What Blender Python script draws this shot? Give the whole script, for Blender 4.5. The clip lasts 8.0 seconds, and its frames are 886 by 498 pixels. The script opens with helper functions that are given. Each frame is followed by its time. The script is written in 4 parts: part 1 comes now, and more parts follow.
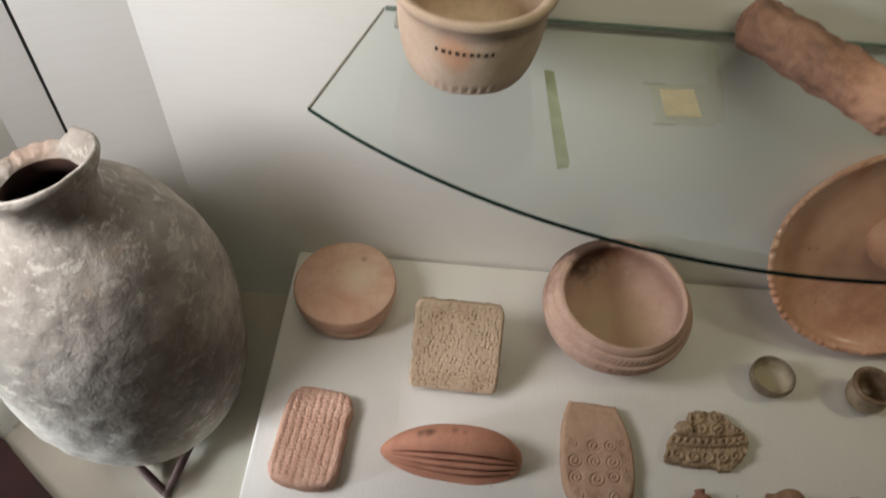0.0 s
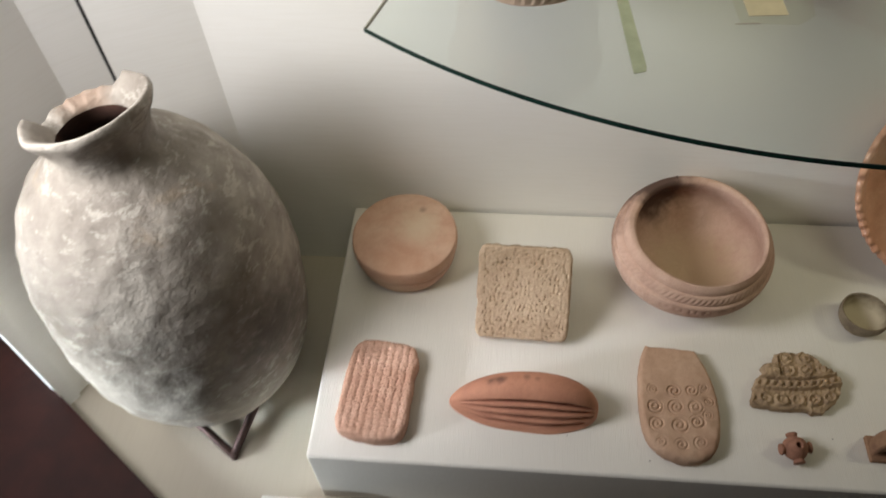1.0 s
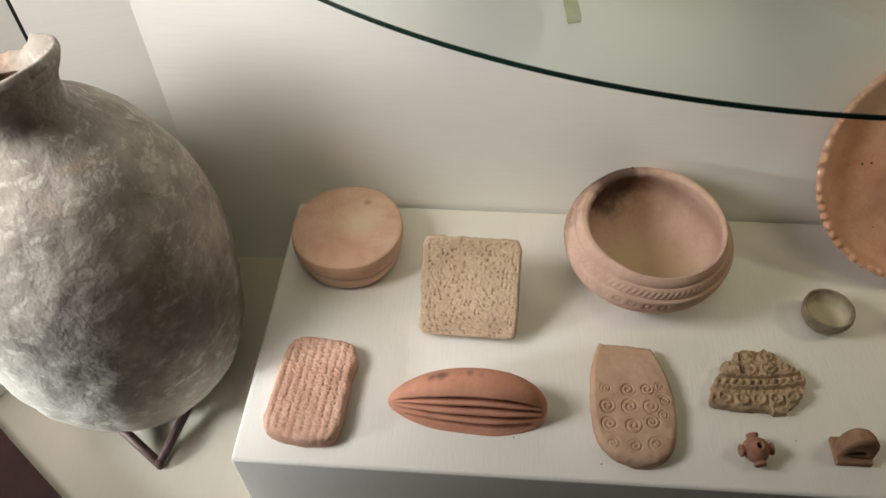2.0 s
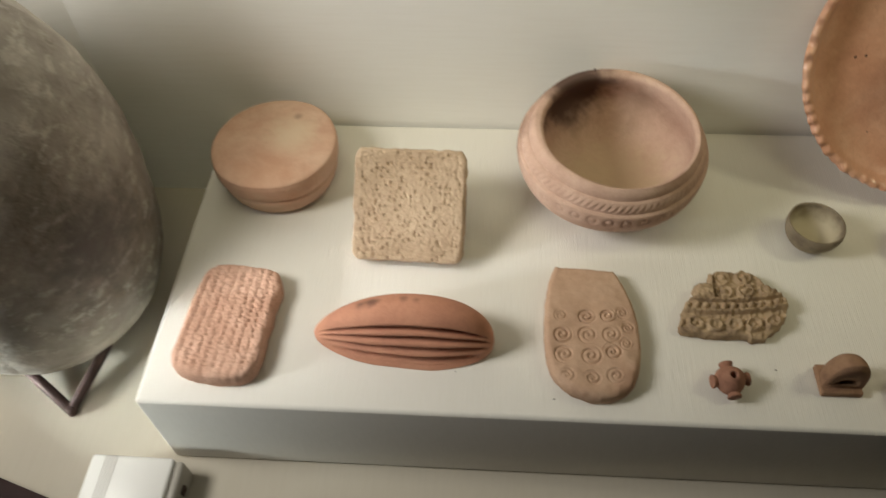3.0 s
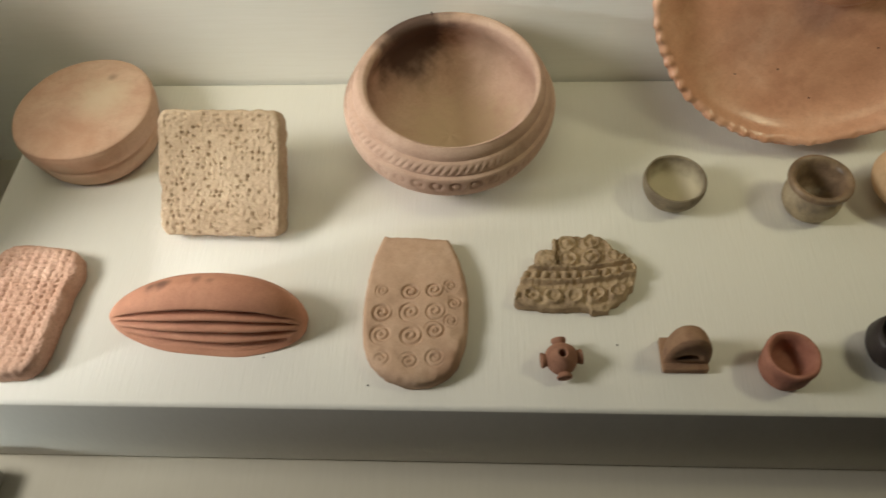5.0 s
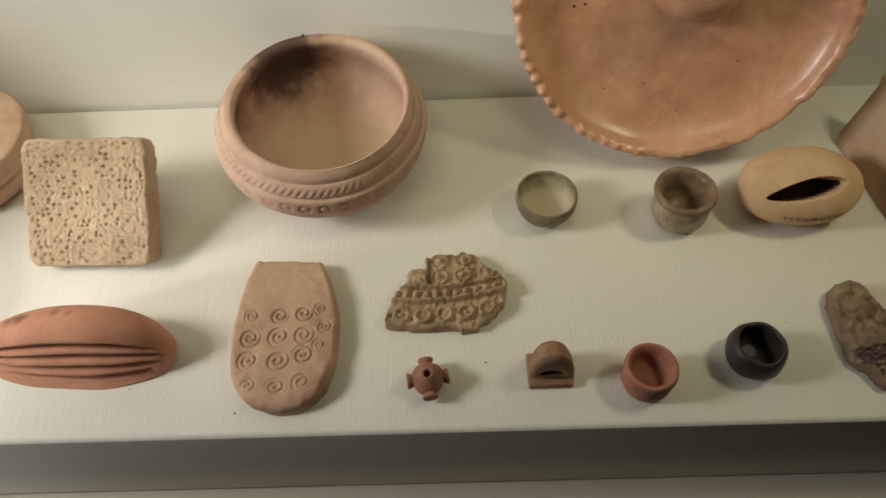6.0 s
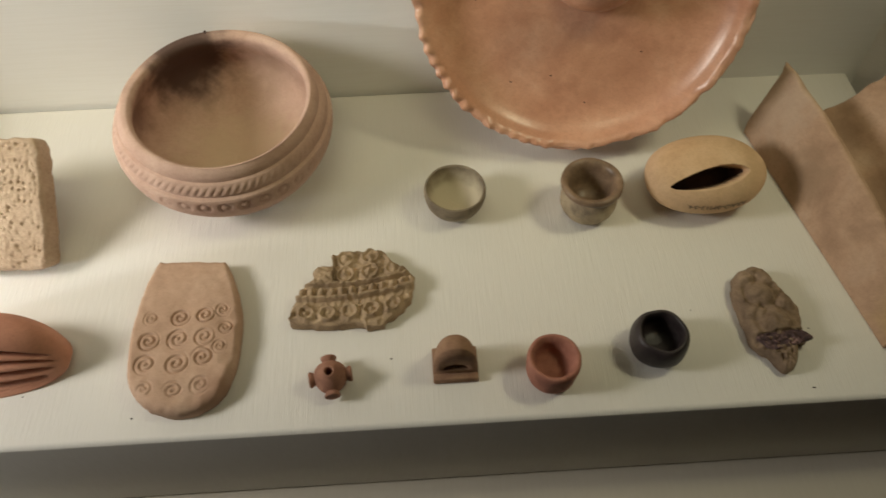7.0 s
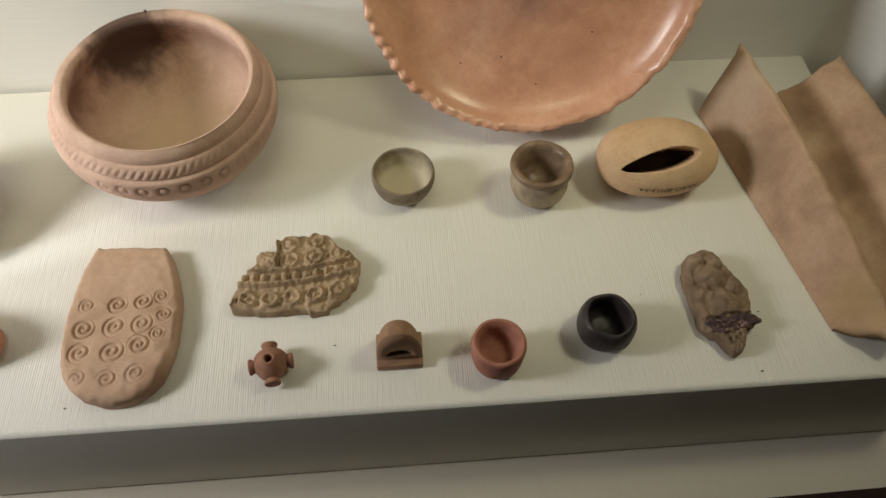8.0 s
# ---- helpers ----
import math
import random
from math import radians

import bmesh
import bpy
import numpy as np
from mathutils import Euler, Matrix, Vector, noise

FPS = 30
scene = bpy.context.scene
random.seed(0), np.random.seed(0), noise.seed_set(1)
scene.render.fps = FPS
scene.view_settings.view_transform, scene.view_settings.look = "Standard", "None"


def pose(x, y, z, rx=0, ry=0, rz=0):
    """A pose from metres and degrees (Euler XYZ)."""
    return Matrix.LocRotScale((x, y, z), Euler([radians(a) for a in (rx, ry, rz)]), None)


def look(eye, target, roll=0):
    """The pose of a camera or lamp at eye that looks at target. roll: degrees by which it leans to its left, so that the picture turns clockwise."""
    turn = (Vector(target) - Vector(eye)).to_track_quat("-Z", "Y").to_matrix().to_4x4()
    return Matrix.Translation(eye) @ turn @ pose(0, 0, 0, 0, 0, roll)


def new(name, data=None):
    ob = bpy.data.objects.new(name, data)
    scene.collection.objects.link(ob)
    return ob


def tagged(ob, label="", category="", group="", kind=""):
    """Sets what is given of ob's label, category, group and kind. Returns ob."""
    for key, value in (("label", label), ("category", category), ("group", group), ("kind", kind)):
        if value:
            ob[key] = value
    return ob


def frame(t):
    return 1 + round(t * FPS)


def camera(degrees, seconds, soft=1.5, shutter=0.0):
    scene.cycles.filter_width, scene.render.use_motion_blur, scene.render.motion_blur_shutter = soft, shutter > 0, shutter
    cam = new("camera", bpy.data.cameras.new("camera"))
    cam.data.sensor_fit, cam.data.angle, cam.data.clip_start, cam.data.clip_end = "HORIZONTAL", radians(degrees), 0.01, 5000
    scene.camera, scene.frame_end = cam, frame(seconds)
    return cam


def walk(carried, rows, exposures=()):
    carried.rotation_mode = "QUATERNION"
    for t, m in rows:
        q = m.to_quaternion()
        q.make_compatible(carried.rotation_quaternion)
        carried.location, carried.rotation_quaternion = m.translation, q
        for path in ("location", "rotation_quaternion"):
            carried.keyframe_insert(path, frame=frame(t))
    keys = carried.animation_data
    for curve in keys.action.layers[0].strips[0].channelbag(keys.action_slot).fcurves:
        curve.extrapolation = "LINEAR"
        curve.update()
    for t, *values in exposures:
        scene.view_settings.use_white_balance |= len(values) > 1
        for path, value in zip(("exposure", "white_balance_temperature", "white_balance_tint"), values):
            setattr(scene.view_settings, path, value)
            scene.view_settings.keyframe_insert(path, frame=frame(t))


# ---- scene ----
cam = camera(60.7, 8.0, 1.5, 0.5)
PATH = [
    (0, (0.233, -0.301, 1.697), (0.201, 0.936, 0.125), 3.5),
    (0.5, (0.227, -0.323, 1.658), (0.13, 0.862, 0.05), -0.2),
    (0.8, (0.212, -0.327, 1.641), (0.048, 0.833, 0.019), -3.1),
    (1, (0.216, -0.325, 1.631), (0.061, 0.885, 0.046), -3.4),
    (1.2, (0.226, -0.324, 1.609), (0.119, 0.924, 0.05), -1.6),
    (2.3, (0.266, -0.334, 1.53), (0.15, 0.96, 0.009), -1.3),
    (2.5, (0.266, -0.328, 1.508), (0.201, 0.952, -0.028), 0.7),
    (3, (0.325, -0.301, 1.439), (0.212, 0.918, -0.143), -2.4),
    (3.5, (0.384, -0.271, 1.399), (0.268, 0.909, -0.211), -3.6),
    (4, (0.428, -0.249, 1.385), (0.293, 0.899, -0.252), -4.9),
    (4.2, (0.435, -0.256, 1.373), (0.285, 0.916, -0.245), -5.1),
    (5.3, (0.52, -0.231, 1.379), (0.432, 0.89, -0.275), -4.2),
    (5.5, (0.54, -0.229, 1.379), (0.473, 0.898, -0.272), -3.8),
    (6, (0.578, -0.229, 1.38), (0.543, 0.921, -0.255), -3.2),
    (6.5, (0.602, -0.231, 1.375), (0.604, 0.927, -0.256), -2.1),
    (7, (0.632, -0.234, 1.367), (0.683, 0.926, -0.262), -1.1),
    (7.5, (0.659, -0.239, 1.357), (0.742, 0.918, -0.272), -0.3),
    (8, (0.664, -0.234, 1.352), (0.757, 0.906, -0.289), 0.4),
]
walk(cam, [(t, look(eye, target, roll)) for t, eye, target, roll in PATH],
     [(0.0, -0.78, 6300, 9), (0.5, -0.52, 6350, 6), (1.0, -0.52, 6350, 8), (2.5, -0.28, 6650, 5), (3.5, -0.22, 6850, 2), (4.0, -0.24, 6900, 3), (5.5, -0.02, 6750, 0),
      (6.0, -0.14, 6900, 3), (7.0, -0.03, 6850, 4), (8.0, 0.16, 6450, 4)])

# ---- light and surroundings ----
def world_and_light():
    w = bpy.data.worlds.new("room_air")
    scene.world = w
    w.use_nodes = True
    bg = w.node_tree.nodes["Background"]
    bg.inputs[0].default_value = (0.90, 0.93, 0.90, 1)
    bg.inputs[1].default_value = 0.45

    def area(name, eye, target, size_x, size_y, watts, colour, spread=180):
        lamp = bpy.data.lights.new(name, "AREA")
        lamp.shape, lamp.size, lamp.size_y = "RECTANGLE", size_x, size_y
        lamp.energy, lamp.color, lamp.spread = watts, colour, radians(spread)
        ob = new(name, lamp)
        ob.matrix_world = look(eye, target)

    area("cabinet_lamp_light", (0.36, 0.03, 1.74), (0.36, 0.42, 1.05), 0.86, 0.06, 0.58, (1.0, 0.93, 0.64), 64)
    area("corner_lamp_light", (-0.44, -0.02, 1.47), (0.10, 0.38, 1.08), 0.30, 0.30, 5.8, (1.0, 0.955, 0.95), 125)
    area("window_light", (-1.24, -0.40, 1.08), (-0.38, 0.07, 0.80), 0.30, 0.40, 2.4, (0.90, 0.96, 1.0), 20)
    area("east_lamp_light", (1.24, 0.16, 1.60), (0.80, 0.22, 0.80), 0.16, 0.16, 0.50, (1.0, 0.93, 0.66), 80)


world_and_light()


# ---- materials ----
def rgba(c):
    return (c[0], c[1], c[2], 1.0)


def base_material(name):
    m = bpy.data.materials.new(name)
    m.use_nodes = True
    nt = m.node_tree
    return m, nt, nt.nodes["Principled BSDF"]


def noise_node(nt, vec, scale, detail=4.0, rough=0.55, distort=0.0):
    n = nt.nodes.new("ShaderNodeTexNoise")
    n.inputs["Scale"].default_value = scale
    n.inputs["Detail"].default_value = detail
    n.inputs["Roughness"].default_value = rough
    n.inputs["Distortion"].default_value = distort
    nt.links.new(vec, n.inputs["Vector"])
    return n.outputs["Fac"]


def ramp_node(nt, fac, stops):
    r = nt.nodes.new("ShaderNodeValToRGB")
    e = r.color_ramp.elements
    while len(e) < len(stops):
        e.new(0.5)
    for el, (p, c) in zip(e, stops):
        el.position, el.color = p, rgba(c)
    nt.links.new(fac, r.inputs["Fac"])
    return r.outputs["Color"]


def mix_node(nt, kind, fac, a, b):
    m = nt.nodes.new("ShaderNodeMix")
    m.data_type, m.blend_type = "RGBA", kind
    for sock, v in ((m.inputs[0], fac), (m.inputs[6], a), (m.inputs[7], b)):
        if isinstance(v, (int, float)):
            sock.default_value = v
        elif isinstance(v, tuple):
            sock.default_value = rgba(v)
        else:
            nt.links.new(v, sock)
    return m.outputs[2]


def bump_node(nt, bsdf, height, strength, distance):
    b = nt.nodes.new("ShaderNodeBump")
    b.inputs["Strength"].default_value = strength
    b.inputs["Distance"].default_value = distance
    nt.links.new(height, b.inputs["Height"])
    nt.links.new(b.outputs["Normal"], bsdf.inputs["Normal"])
    return b


def object_coords(nt, scale=(1, 1, 1)):
    tc = nt.nodes.new("ShaderNodeTexCoord")
    mp = nt.nodes.new("ShaderNodeMapping")
    mp.inputs["Scale"].default_value = scale
    nt.links.new(tc.outputs["Object"], mp.inputs["Vector"])
    return mp.outputs["Vector"]


def blot_fac(nt, centre, inner, outer):
    """1 inside a blot round a place of the thing, 0 outside it, with a ragged edge."""
    vec = object_coords(nt)
    d = nt.nodes.new("ShaderNodeVectorMath")
    d.operation = "DISTANCE"
    d.inputs[1].default_value = centre
    nt.links.new(vec, d.inputs[0])
    n = noise_node(nt, vec, 70.0, 3.0)
    a = nt.nodes.new("ShaderNodeMath")
    a.operation = "MULTIPLY_ADD"
    a.inputs[1].default_value = (outer - inner) * 1.2
    nt.links.new(n, a.inputs[0])
    nt.links.new(d.outputs["Value"], a.inputs[2])
    r = nt.nodes.new("ShaderNodeMapRange")
    r.interpolation_type = "SMOOTHSTEP"
    r.inputs["From Min"].default_value = inner + (outer - inner) * 0.5
    r.inputs["From Max"].default_value = outer + (outer - inner) * 0.7
    r.inputs["To Min"].default_value, r.inputs["To Max"].default_value = 1.0, 0.0
    nt.links.new(a.outputs[0], r.inputs["Value"])
    return r.outputs["Result"]


def clay(name, light, mid, dark, patch=18.0, grain=420.0, bump=0.5, rough=0.85, blots=(), depth=0.0006, specks=0.25):
    m, nt, bsdf = base_material(name)
    vec = object_coords(nt)
    col = ramp_node(nt, noise_node(nt, vec, patch, 5.0, 0.6, 0.4), ((0.28, dark), (0.5, mid), (0.72, light)))
    fine = noise_node(nt, vec, grain, 3.0, 0.6)
    shade = ramp_node(nt, fine, ((0.30, (0.62, 0.58, 0.55)), (0.52, (1, 1, 1))))
    col = mix_node(nt, "MULTIPLY", specks, col, shade)
    scuff = ramp_node(nt, noise_node(nt, vec, patch * 4.3, 6.0, 0.7, 1.0), ((0.35, (0.82, 0.80, 0.78)), (0.6, (1.0, 1.0, 1.0))))
    col = mix_node(nt, "MULTIPLY", 0.55, col, scuff)
    for centre, inner, outer, colour, amount in blots:
        f = blot_fac(nt, centre, inner, outer)
        s = nt.nodes.new("ShaderNodeMath")
        s.operation = "MULTIPLY"
        s.inputs[1].default_value = amount
        nt.links.new(f, s.inputs[0])
        col = mix_node(nt, "MIX", s.outputs[0], col, colour)
    nt.links.new(col, bsdf.inputs["Base Color"])
    bsdf.inputs["Roughness"].default_value = rough
    bsdf.inputs["Specular IOR Level"].default_value = 0.3
    bump_node(nt, bsdf, fine, bump, depth)
    return m


def ribbed(name, colour, stretch, bump=0.6, depth=0.0006, axis="X", waves=0.14):
    """Fabric wall covering with fine uneven ribs."""
    m, nt, bsdf = base_material(name)
    threads = noise_node(nt, object_coords(nt, stretch), 1.0, 2.5, 0.5, 0.15)
    wave = nt.nodes.new("ShaderNodeTexWave")
    wave.bands_direction = axis
    wave.inputs["Scale"].default_value = 165.0
    wave.inputs["Distortion"].default_value = 2.2
    wave.inputs["Detail"].default_value = 2.0
    wave.inputs["Detail Scale"].default_value = 0.8
    nt.links.new(object_coords(nt, (1.0, 0.12, 0.12) if axis == "X" else (0.12, 0.12, 1.0)), wave.inputs["Vector"])
    both = nt.nodes.new("ShaderNodeMath")
    both.operation = "MULTIPLY_ADD"
    both.inputs[1].default_value = waves
    nt.links.new(wave.outputs["Fac"], both.inputs[0])
    nt.links.new(threads, both.inputs[2])
    ribs = both.outputs[0]
    vec = object_coords(nt)
    tone = noise_node(nt, vec, 2.3, 4.0)
    col = ramp_node(nt, tone, ((0.3, tuple(0.94 * c for c in colour)), (0.7, colour)))
    thread = ramp_node(nt, ribs, ((0.40, (0.93, 0.92, 0.90)), (0.65, (1, 1, 1))))
    col = mix_node(nt, "MULTIPLY", 0.3, col, thread)
    nt.links.new(col, bsdf.inputs["Base Color"])
    bsdf.inputs["Roughness"].default_value = 0.8
    bsdf.inputs["Specular IOR Level"].default_value = 0.25
    bump_node(nt, bsdf, ribs, bump, depth)
    return m


def plain(name, colour, rough=0.6, vary=0.08, scale=8.0, metal=0.0, bump=0.15, depth=0.0005, grain=200.0):
    m, nt, bsdf = base_material(name)
    vec = object_coords(nt)
    col = ramp_node(nt, noise_node(nt, vec, scale, 5.0), ((0.3, tuple(c * (1 - vary) for c in colour)), (0.7, colour)))
    nt.links.new(col, bsdf.inputs["Base Color"])
    bsdf.inputs["Roughness"].default_value = rough
    bsdf.inputs["Metallic"].default_value = metal
    bump_node(nt, bsdf, noise_node(nt, vec, grain, 3.0), bump, depth)
    return m


def jar_material():
    m, nt, bsdf = base_material("weathered_grey_clay")
    vec = object_coords(nt)
    col = ramp_node(nt, noise_node(nt, vec, 10.0, 5.0, 0.62, 0.1), ((0.30, (0.18, 0.152, 0.125)), (0.48, (0.325, 0.288, 0.245)), (0.66, (0.48, 0.435, 0.375))))
    crust = ramp_node(nt, noise_node(nt, object_coords(nt, (1.0, 1.0, 1.7)), 40.0, 8.0, 0.74, 0.25), ((0.54, (0, 0, 0)), (0.60, (1, 1, 1))))
    col = mix_node(nt, "MIX", mix_node(nt, "MULTIPLY", 1.0, crust, (0.6, 0.6, 0.6)), col, (0.58, 0.54, 0.47))
    ochre = ramp_node(nt, noise_node(nt, vec, 14.0, 6.0, 0.6, 0.5), ((0.62, (0, 0, 0)), (0.72, (1, 1, 1))))
    col = mix_node(nt, "MIX", mix_node(nt, "MULTIPLY", 1.0, ochre, (0.35, 0.35, 0.35)), col, (0.40, 0.29, 0.18))
    soot = blot_fac(nt, (0.135, -0.06, 0.21), 0.02, 0.09)
    col = mix_node(nt, "MIX", mix_node(nt, "MULTIPLY", 1.0, soot, (0.7, 0.7, 0.7)), col, (0.07, 0.062, 0.06))
    neck = blot_fac(nt, (-0.03, 0.045, 0.458), 0.012, 0.036)
    col = mix_node(nt, "MIX", mix_node(nt, "MULTIPLY", 1.0, neck, (0.5, 0.5, 0.5)), col, (0.44, 0.27, 0.18))
    nt.links.new(col, bsdf.inputs["Base Color"])
    bsdf.inputs["Roughness"].default_value = 0.78
    bump_node(nt, bsdf, noise_node(nt, vec, 48.0, 7.0, 0.62, 0.1), 0.7, 0.006)
    return m


def shelf_glass(name, tint, gloss_rough=0.02, level=1.0):
    m, nt, bsdf = base_material(name)
    nt.nodes.remove(bsdf)
    out = nt.nodes["Material Output"]
    clear = nt.nodes.new("ShaderNodeBsdfTransparent")
    clear.inputs[0].default_value = rgba(tint)
    gloss = nt.nodes.new("ShaderNodeBsdfGlossy")
    gloss.inputs["Roughness"].default_value = gloss_rough
    lw = nt.nodes.new("ShaderNodeLayerWeight")
    lw.inputs[0].default_value = 0.5
    pw = nt.nodes.new("ShaderNodeMath")
    pw.operation = "POWER"
    pw.inputs[1].default_value = 4.0
    nt.links.new(lw.outputs["Facing"], pw.inputs[0])
    fr = nt.nodes.new("ShaderNodeMath")
    fr.operation = "MULTIPLY_ADD"
    fr.inputs[1].default_value, fr.inputs[2].default_value = 0.6 * level, 0.035 * level
    nt.links.new(pw.outputs[0], fr.inputs[0])
    mx = nt.nodes.new("ShaderNodeMixShader")
    nt.links.new(fr.outputs[0], mx.inputs[0])
    nt.links.new(clear.outputs[0], mx.inputs[1])
    nt.links.new(gloss.outputs[0], mx.inputs[2])
    nt.links.new(mx.outputs[0], out.inputs["Surface"])
    return m


CREAM = (0.76, 0.73, 0.675)
M_TOP = ribbed("ribbed_cream_fabric", CREAM, (480, 30, 30), 0.52, 0.0006, "X", 0.27)
M_FRONT = ribbed("side_cream_fabric", CREAM, (260, 60, 60), 0.18, 0.0006, "X", 0.10)
M_WALLCLOTH = ribbed("ribbed_wall_fabric", (0.89, 0.88, 0.85), (16, 16, 330), 0.22, 0.0005, "Z")
M_FLOORCLOTH = ribbed("ribbed_floor_fabric", (0.57, 0.52, 0.43), (300, 20, 20), 0.2, 0.0006)
M_PAINT = plain("wall_paint", (0.52, 0.47, 0.37), 0.7, 0.05, 3.0)
M_ROOMFLOOR = plain("room_floor_tile", (0.16, 0.14, 0.12), 0.45, 0.2, 5.0)
M_WOOD = plain("dark_red_brown_wood", (0.024, 0.006, 0.004), 0.55, 0.5, 22.0, 0.0, 0.3, 0.0008, 90.0)
M_WOOD.node_tree.nodes["Principled BSDF"].inputs["Specular IOR Level"].default_value = 0.15
M_BLACK = plain("black_joint", (0.012, 0.014, 0.013), 0.5)
M_IRON = plain("rusty_iron", (0.085, 0.045, 0.038), 0.6, 0.5, 60.0, 0.3, 0.8, 0.001, 300.0)
M_GLASS = shelf_glass("pale_green_glass", (0.955, 0.985, 0.970), 0.03, 1.2)
M_GLASSEDGE = plain("dark_green_glass_edge", (0.010, 0.032, 0.025), 0.15, 0.3, 30.0, 0.0, 0.05)
M_GLASSBACK = plain("pale_glass_back_edge", (0.20, 0.26, 0.23), 0.2, 0.2, 30.0)
M_TAPE = plain("old_grey_green_tape", (0.42, 0.46, 0.33), 0.6, 0.25, 60.0)
M_YELLOW = plain("yellowed_sticker", (0.56, 0.49, 0.34), 0.6, 0.15, 60.0)
M_JAR = jar_material()
M_JARIN = clay("dark_jar_inside", (0.10, 0.05, 0.035), (0.06, 0.03, 0.022), (0.03, 0.016, 0.014), 20)
M_BOWL = clay("pinkish_terracotta", (0.60, 0.42, 0.335), (0.53, 0.355, 0.275), (0.45, 0.285, 0.22), 16, 500, 0.35, 0.8,
              blots=(((-0.040, 0.066, 0.070), 0.028, 0.058, (0.065, 0.036, 0.029), 0.93), ((-0.078, 0.01, 0.06), 0.008, 0.035, (0.15, 0.08, 0.06), 0.7),
                      ((0.03, 0.065, 0.055), 0.01, 0.04, (0.30, 0.20, 0.14), 0.55), ((0.01, -0.01, 0.018), 0.03, 0.082, (0.56, 0.42, 0.29), 0.75)))
M_DISC = clay("smooth_buff_terracotta", (0.66, 0.46, 0.345), (0.60, 0.385, 0.275), (0.52, 0.30, 0.21), 14, 600, 0.2, 0.75,
              blots=(((0.018, 0.012, 0.056), 0.006, 0.04, (0.64, 0.50, 0.36), 0.85), ((0.0, -0.05, 0.04), 0.02, 0.05, (0.55, 0.29, 0.18), 0.4), ((0.020, 0.040, 0.056), 0.001, 0.007, (0.28, 0.19, 0.14), 0.7), ((-0.02, -0.06, 0.008), 0.02, 0.05, (0.62, 0.46, 0.32), 0.7)))
M_TILE = clay("porous_buff_clay", (0.58, 0.44, 0.315), (0.52, 0.385, 0.27), (0.43, 0.31, 0.21), 22, 380, 0.8, 0.95, depth=0.0009, specks=0.5)
M_TABLET = clay("rough_pink_clay", (0.68, 0.44, 0.34), (0.60, 0.365, 0.27), (0.50, 0.285, 0.205), 24, 420, 0.8, 0.95, depth=0.0009, specks=0.5)
M_BOAT = clay("orange_terracotta", (0.60, 0.305, 0.20), (0.54, 0.255, 0.165), (0.44, 0.195, 0.13), 16, 600, 0.25, 0.75,
              blots=(((-0.038, 0.008, 0.051), 0.001, 0.009, (0.16, 0.075, 0.055), 0.9), ((-0.028, 0.010, 0.0545), 0.001, 0.009, (0.16, 0.075, 0.055), 0.9),
                      ((0.002, 0.012, 0.0575), 0.001, 0.006, (0.20, 0.10, 0.07), 0.8), ((0.014, 0.010, 0.0575), 0.001, 0.005, (0.20, 0.10, 0.07), 0.8)))
M_SPIRAL = clay("tan_fired_clay", (0.58, 0.40, 0.29), (0.52, 0.345, 0.24), (0.45, 0.285, 0.195), 15, 600, 0.25, 0.8,
                blots=(((0.035, -0.06, 0.012), 0.008, 0.03, (0.28, 0.15, 0.09), 0.7),))
M_PLAQUE = clay("olive_brown_clay", (0.50, 0.365, 0.235), (0.41, 0.295, 0.185), (0.22, 0.15, 0.093), 60, 420, 1.0, 0.85, specks=0.45)
M_BEAD = clay("red_brown_clay", (0.40, 0.21, 0.14), (0.33, 0.165, 0.11), (0.24, 0.115, 0.078), 60, 700, 0.4, 0.85)
M_STAMP = clay("brown_fired_clay", (0.36, 0.22, 0.135), (0.30, 0.175, 0.105), (0.22, 0.12, 0.075), 50, 700, 0.35, 0.8)
M_REDCUP = clay("brick_red_clay", (0.44, 0.20, 0.14), (0.37, 0.16, 0.11), (0.28, 0.115, 0.08), 50, 700, 0.35, 0.8)
M_BLACKCUP = clay("burnished_black_clay", (0.055, 0.043, 0.042), (0.035, 0.027, 0.027), (0.02, 0.015, 0.016), 50, 600, 0.35, 0.42)
M_GREYCUP = clay("olive_grey_clay", (0.31, 0.25, 0.175), (0.22, 0.175, 0.12), (0.12, 0.09, 0.062), 55, 600, 0.4, 0.75,
                 blots=(((0.0, 0.0, 0.020), 0.022, 0.0285, (0.54, 0.47, 0.34), 0.9),))
M_CUPTWO = clay("mottled_grey_brown_clay", (0.48, 0.40, 0.28), (0.38, 0.30, 0.20), (0.15, 0.12, 0.088), 45, 600, 0.4, 0.6)
M_COLLAR = clay("glossy_brown_slip", (0.32, 0.225, 0.15), (0.23, 0.155, 0.10), (0.12, 0.08, 0.055), 60, 600, 0.3, 0.32)
M_COWRIE = clay("yellow_ochre_clay", (0.70, 0.495, 0.31), (0.64, 0.435, 0.26), (0.57, 0.37, 0.21), 18, 600, 0.2, 0.72)
# puts the shade of slit and hole into colour; also the dark crumbs' own tone
M_HOLLOW = clay("hollow_shade_and_dark_clay", (0.10, 0.06, 0.045), (0.06, 0.035, 0.03), (0.03, 0.018, 0.016), 40)
M_FIGURE = clay("grey_brown_clay", (0.34, 0.245, 0.165), (0.25, 0.175, 0.115), (0.14, 0.095, 0.065), 50, 500, 0.7, 0.9, specks=0.5)
M_BROKEN = clay("dark_broken_clay", (0.34, 0.21, 0.19), (0.085, 0.05, 0.05), (0.02, 0.014, 0.016), 190, 600, 1.0, 0.8)
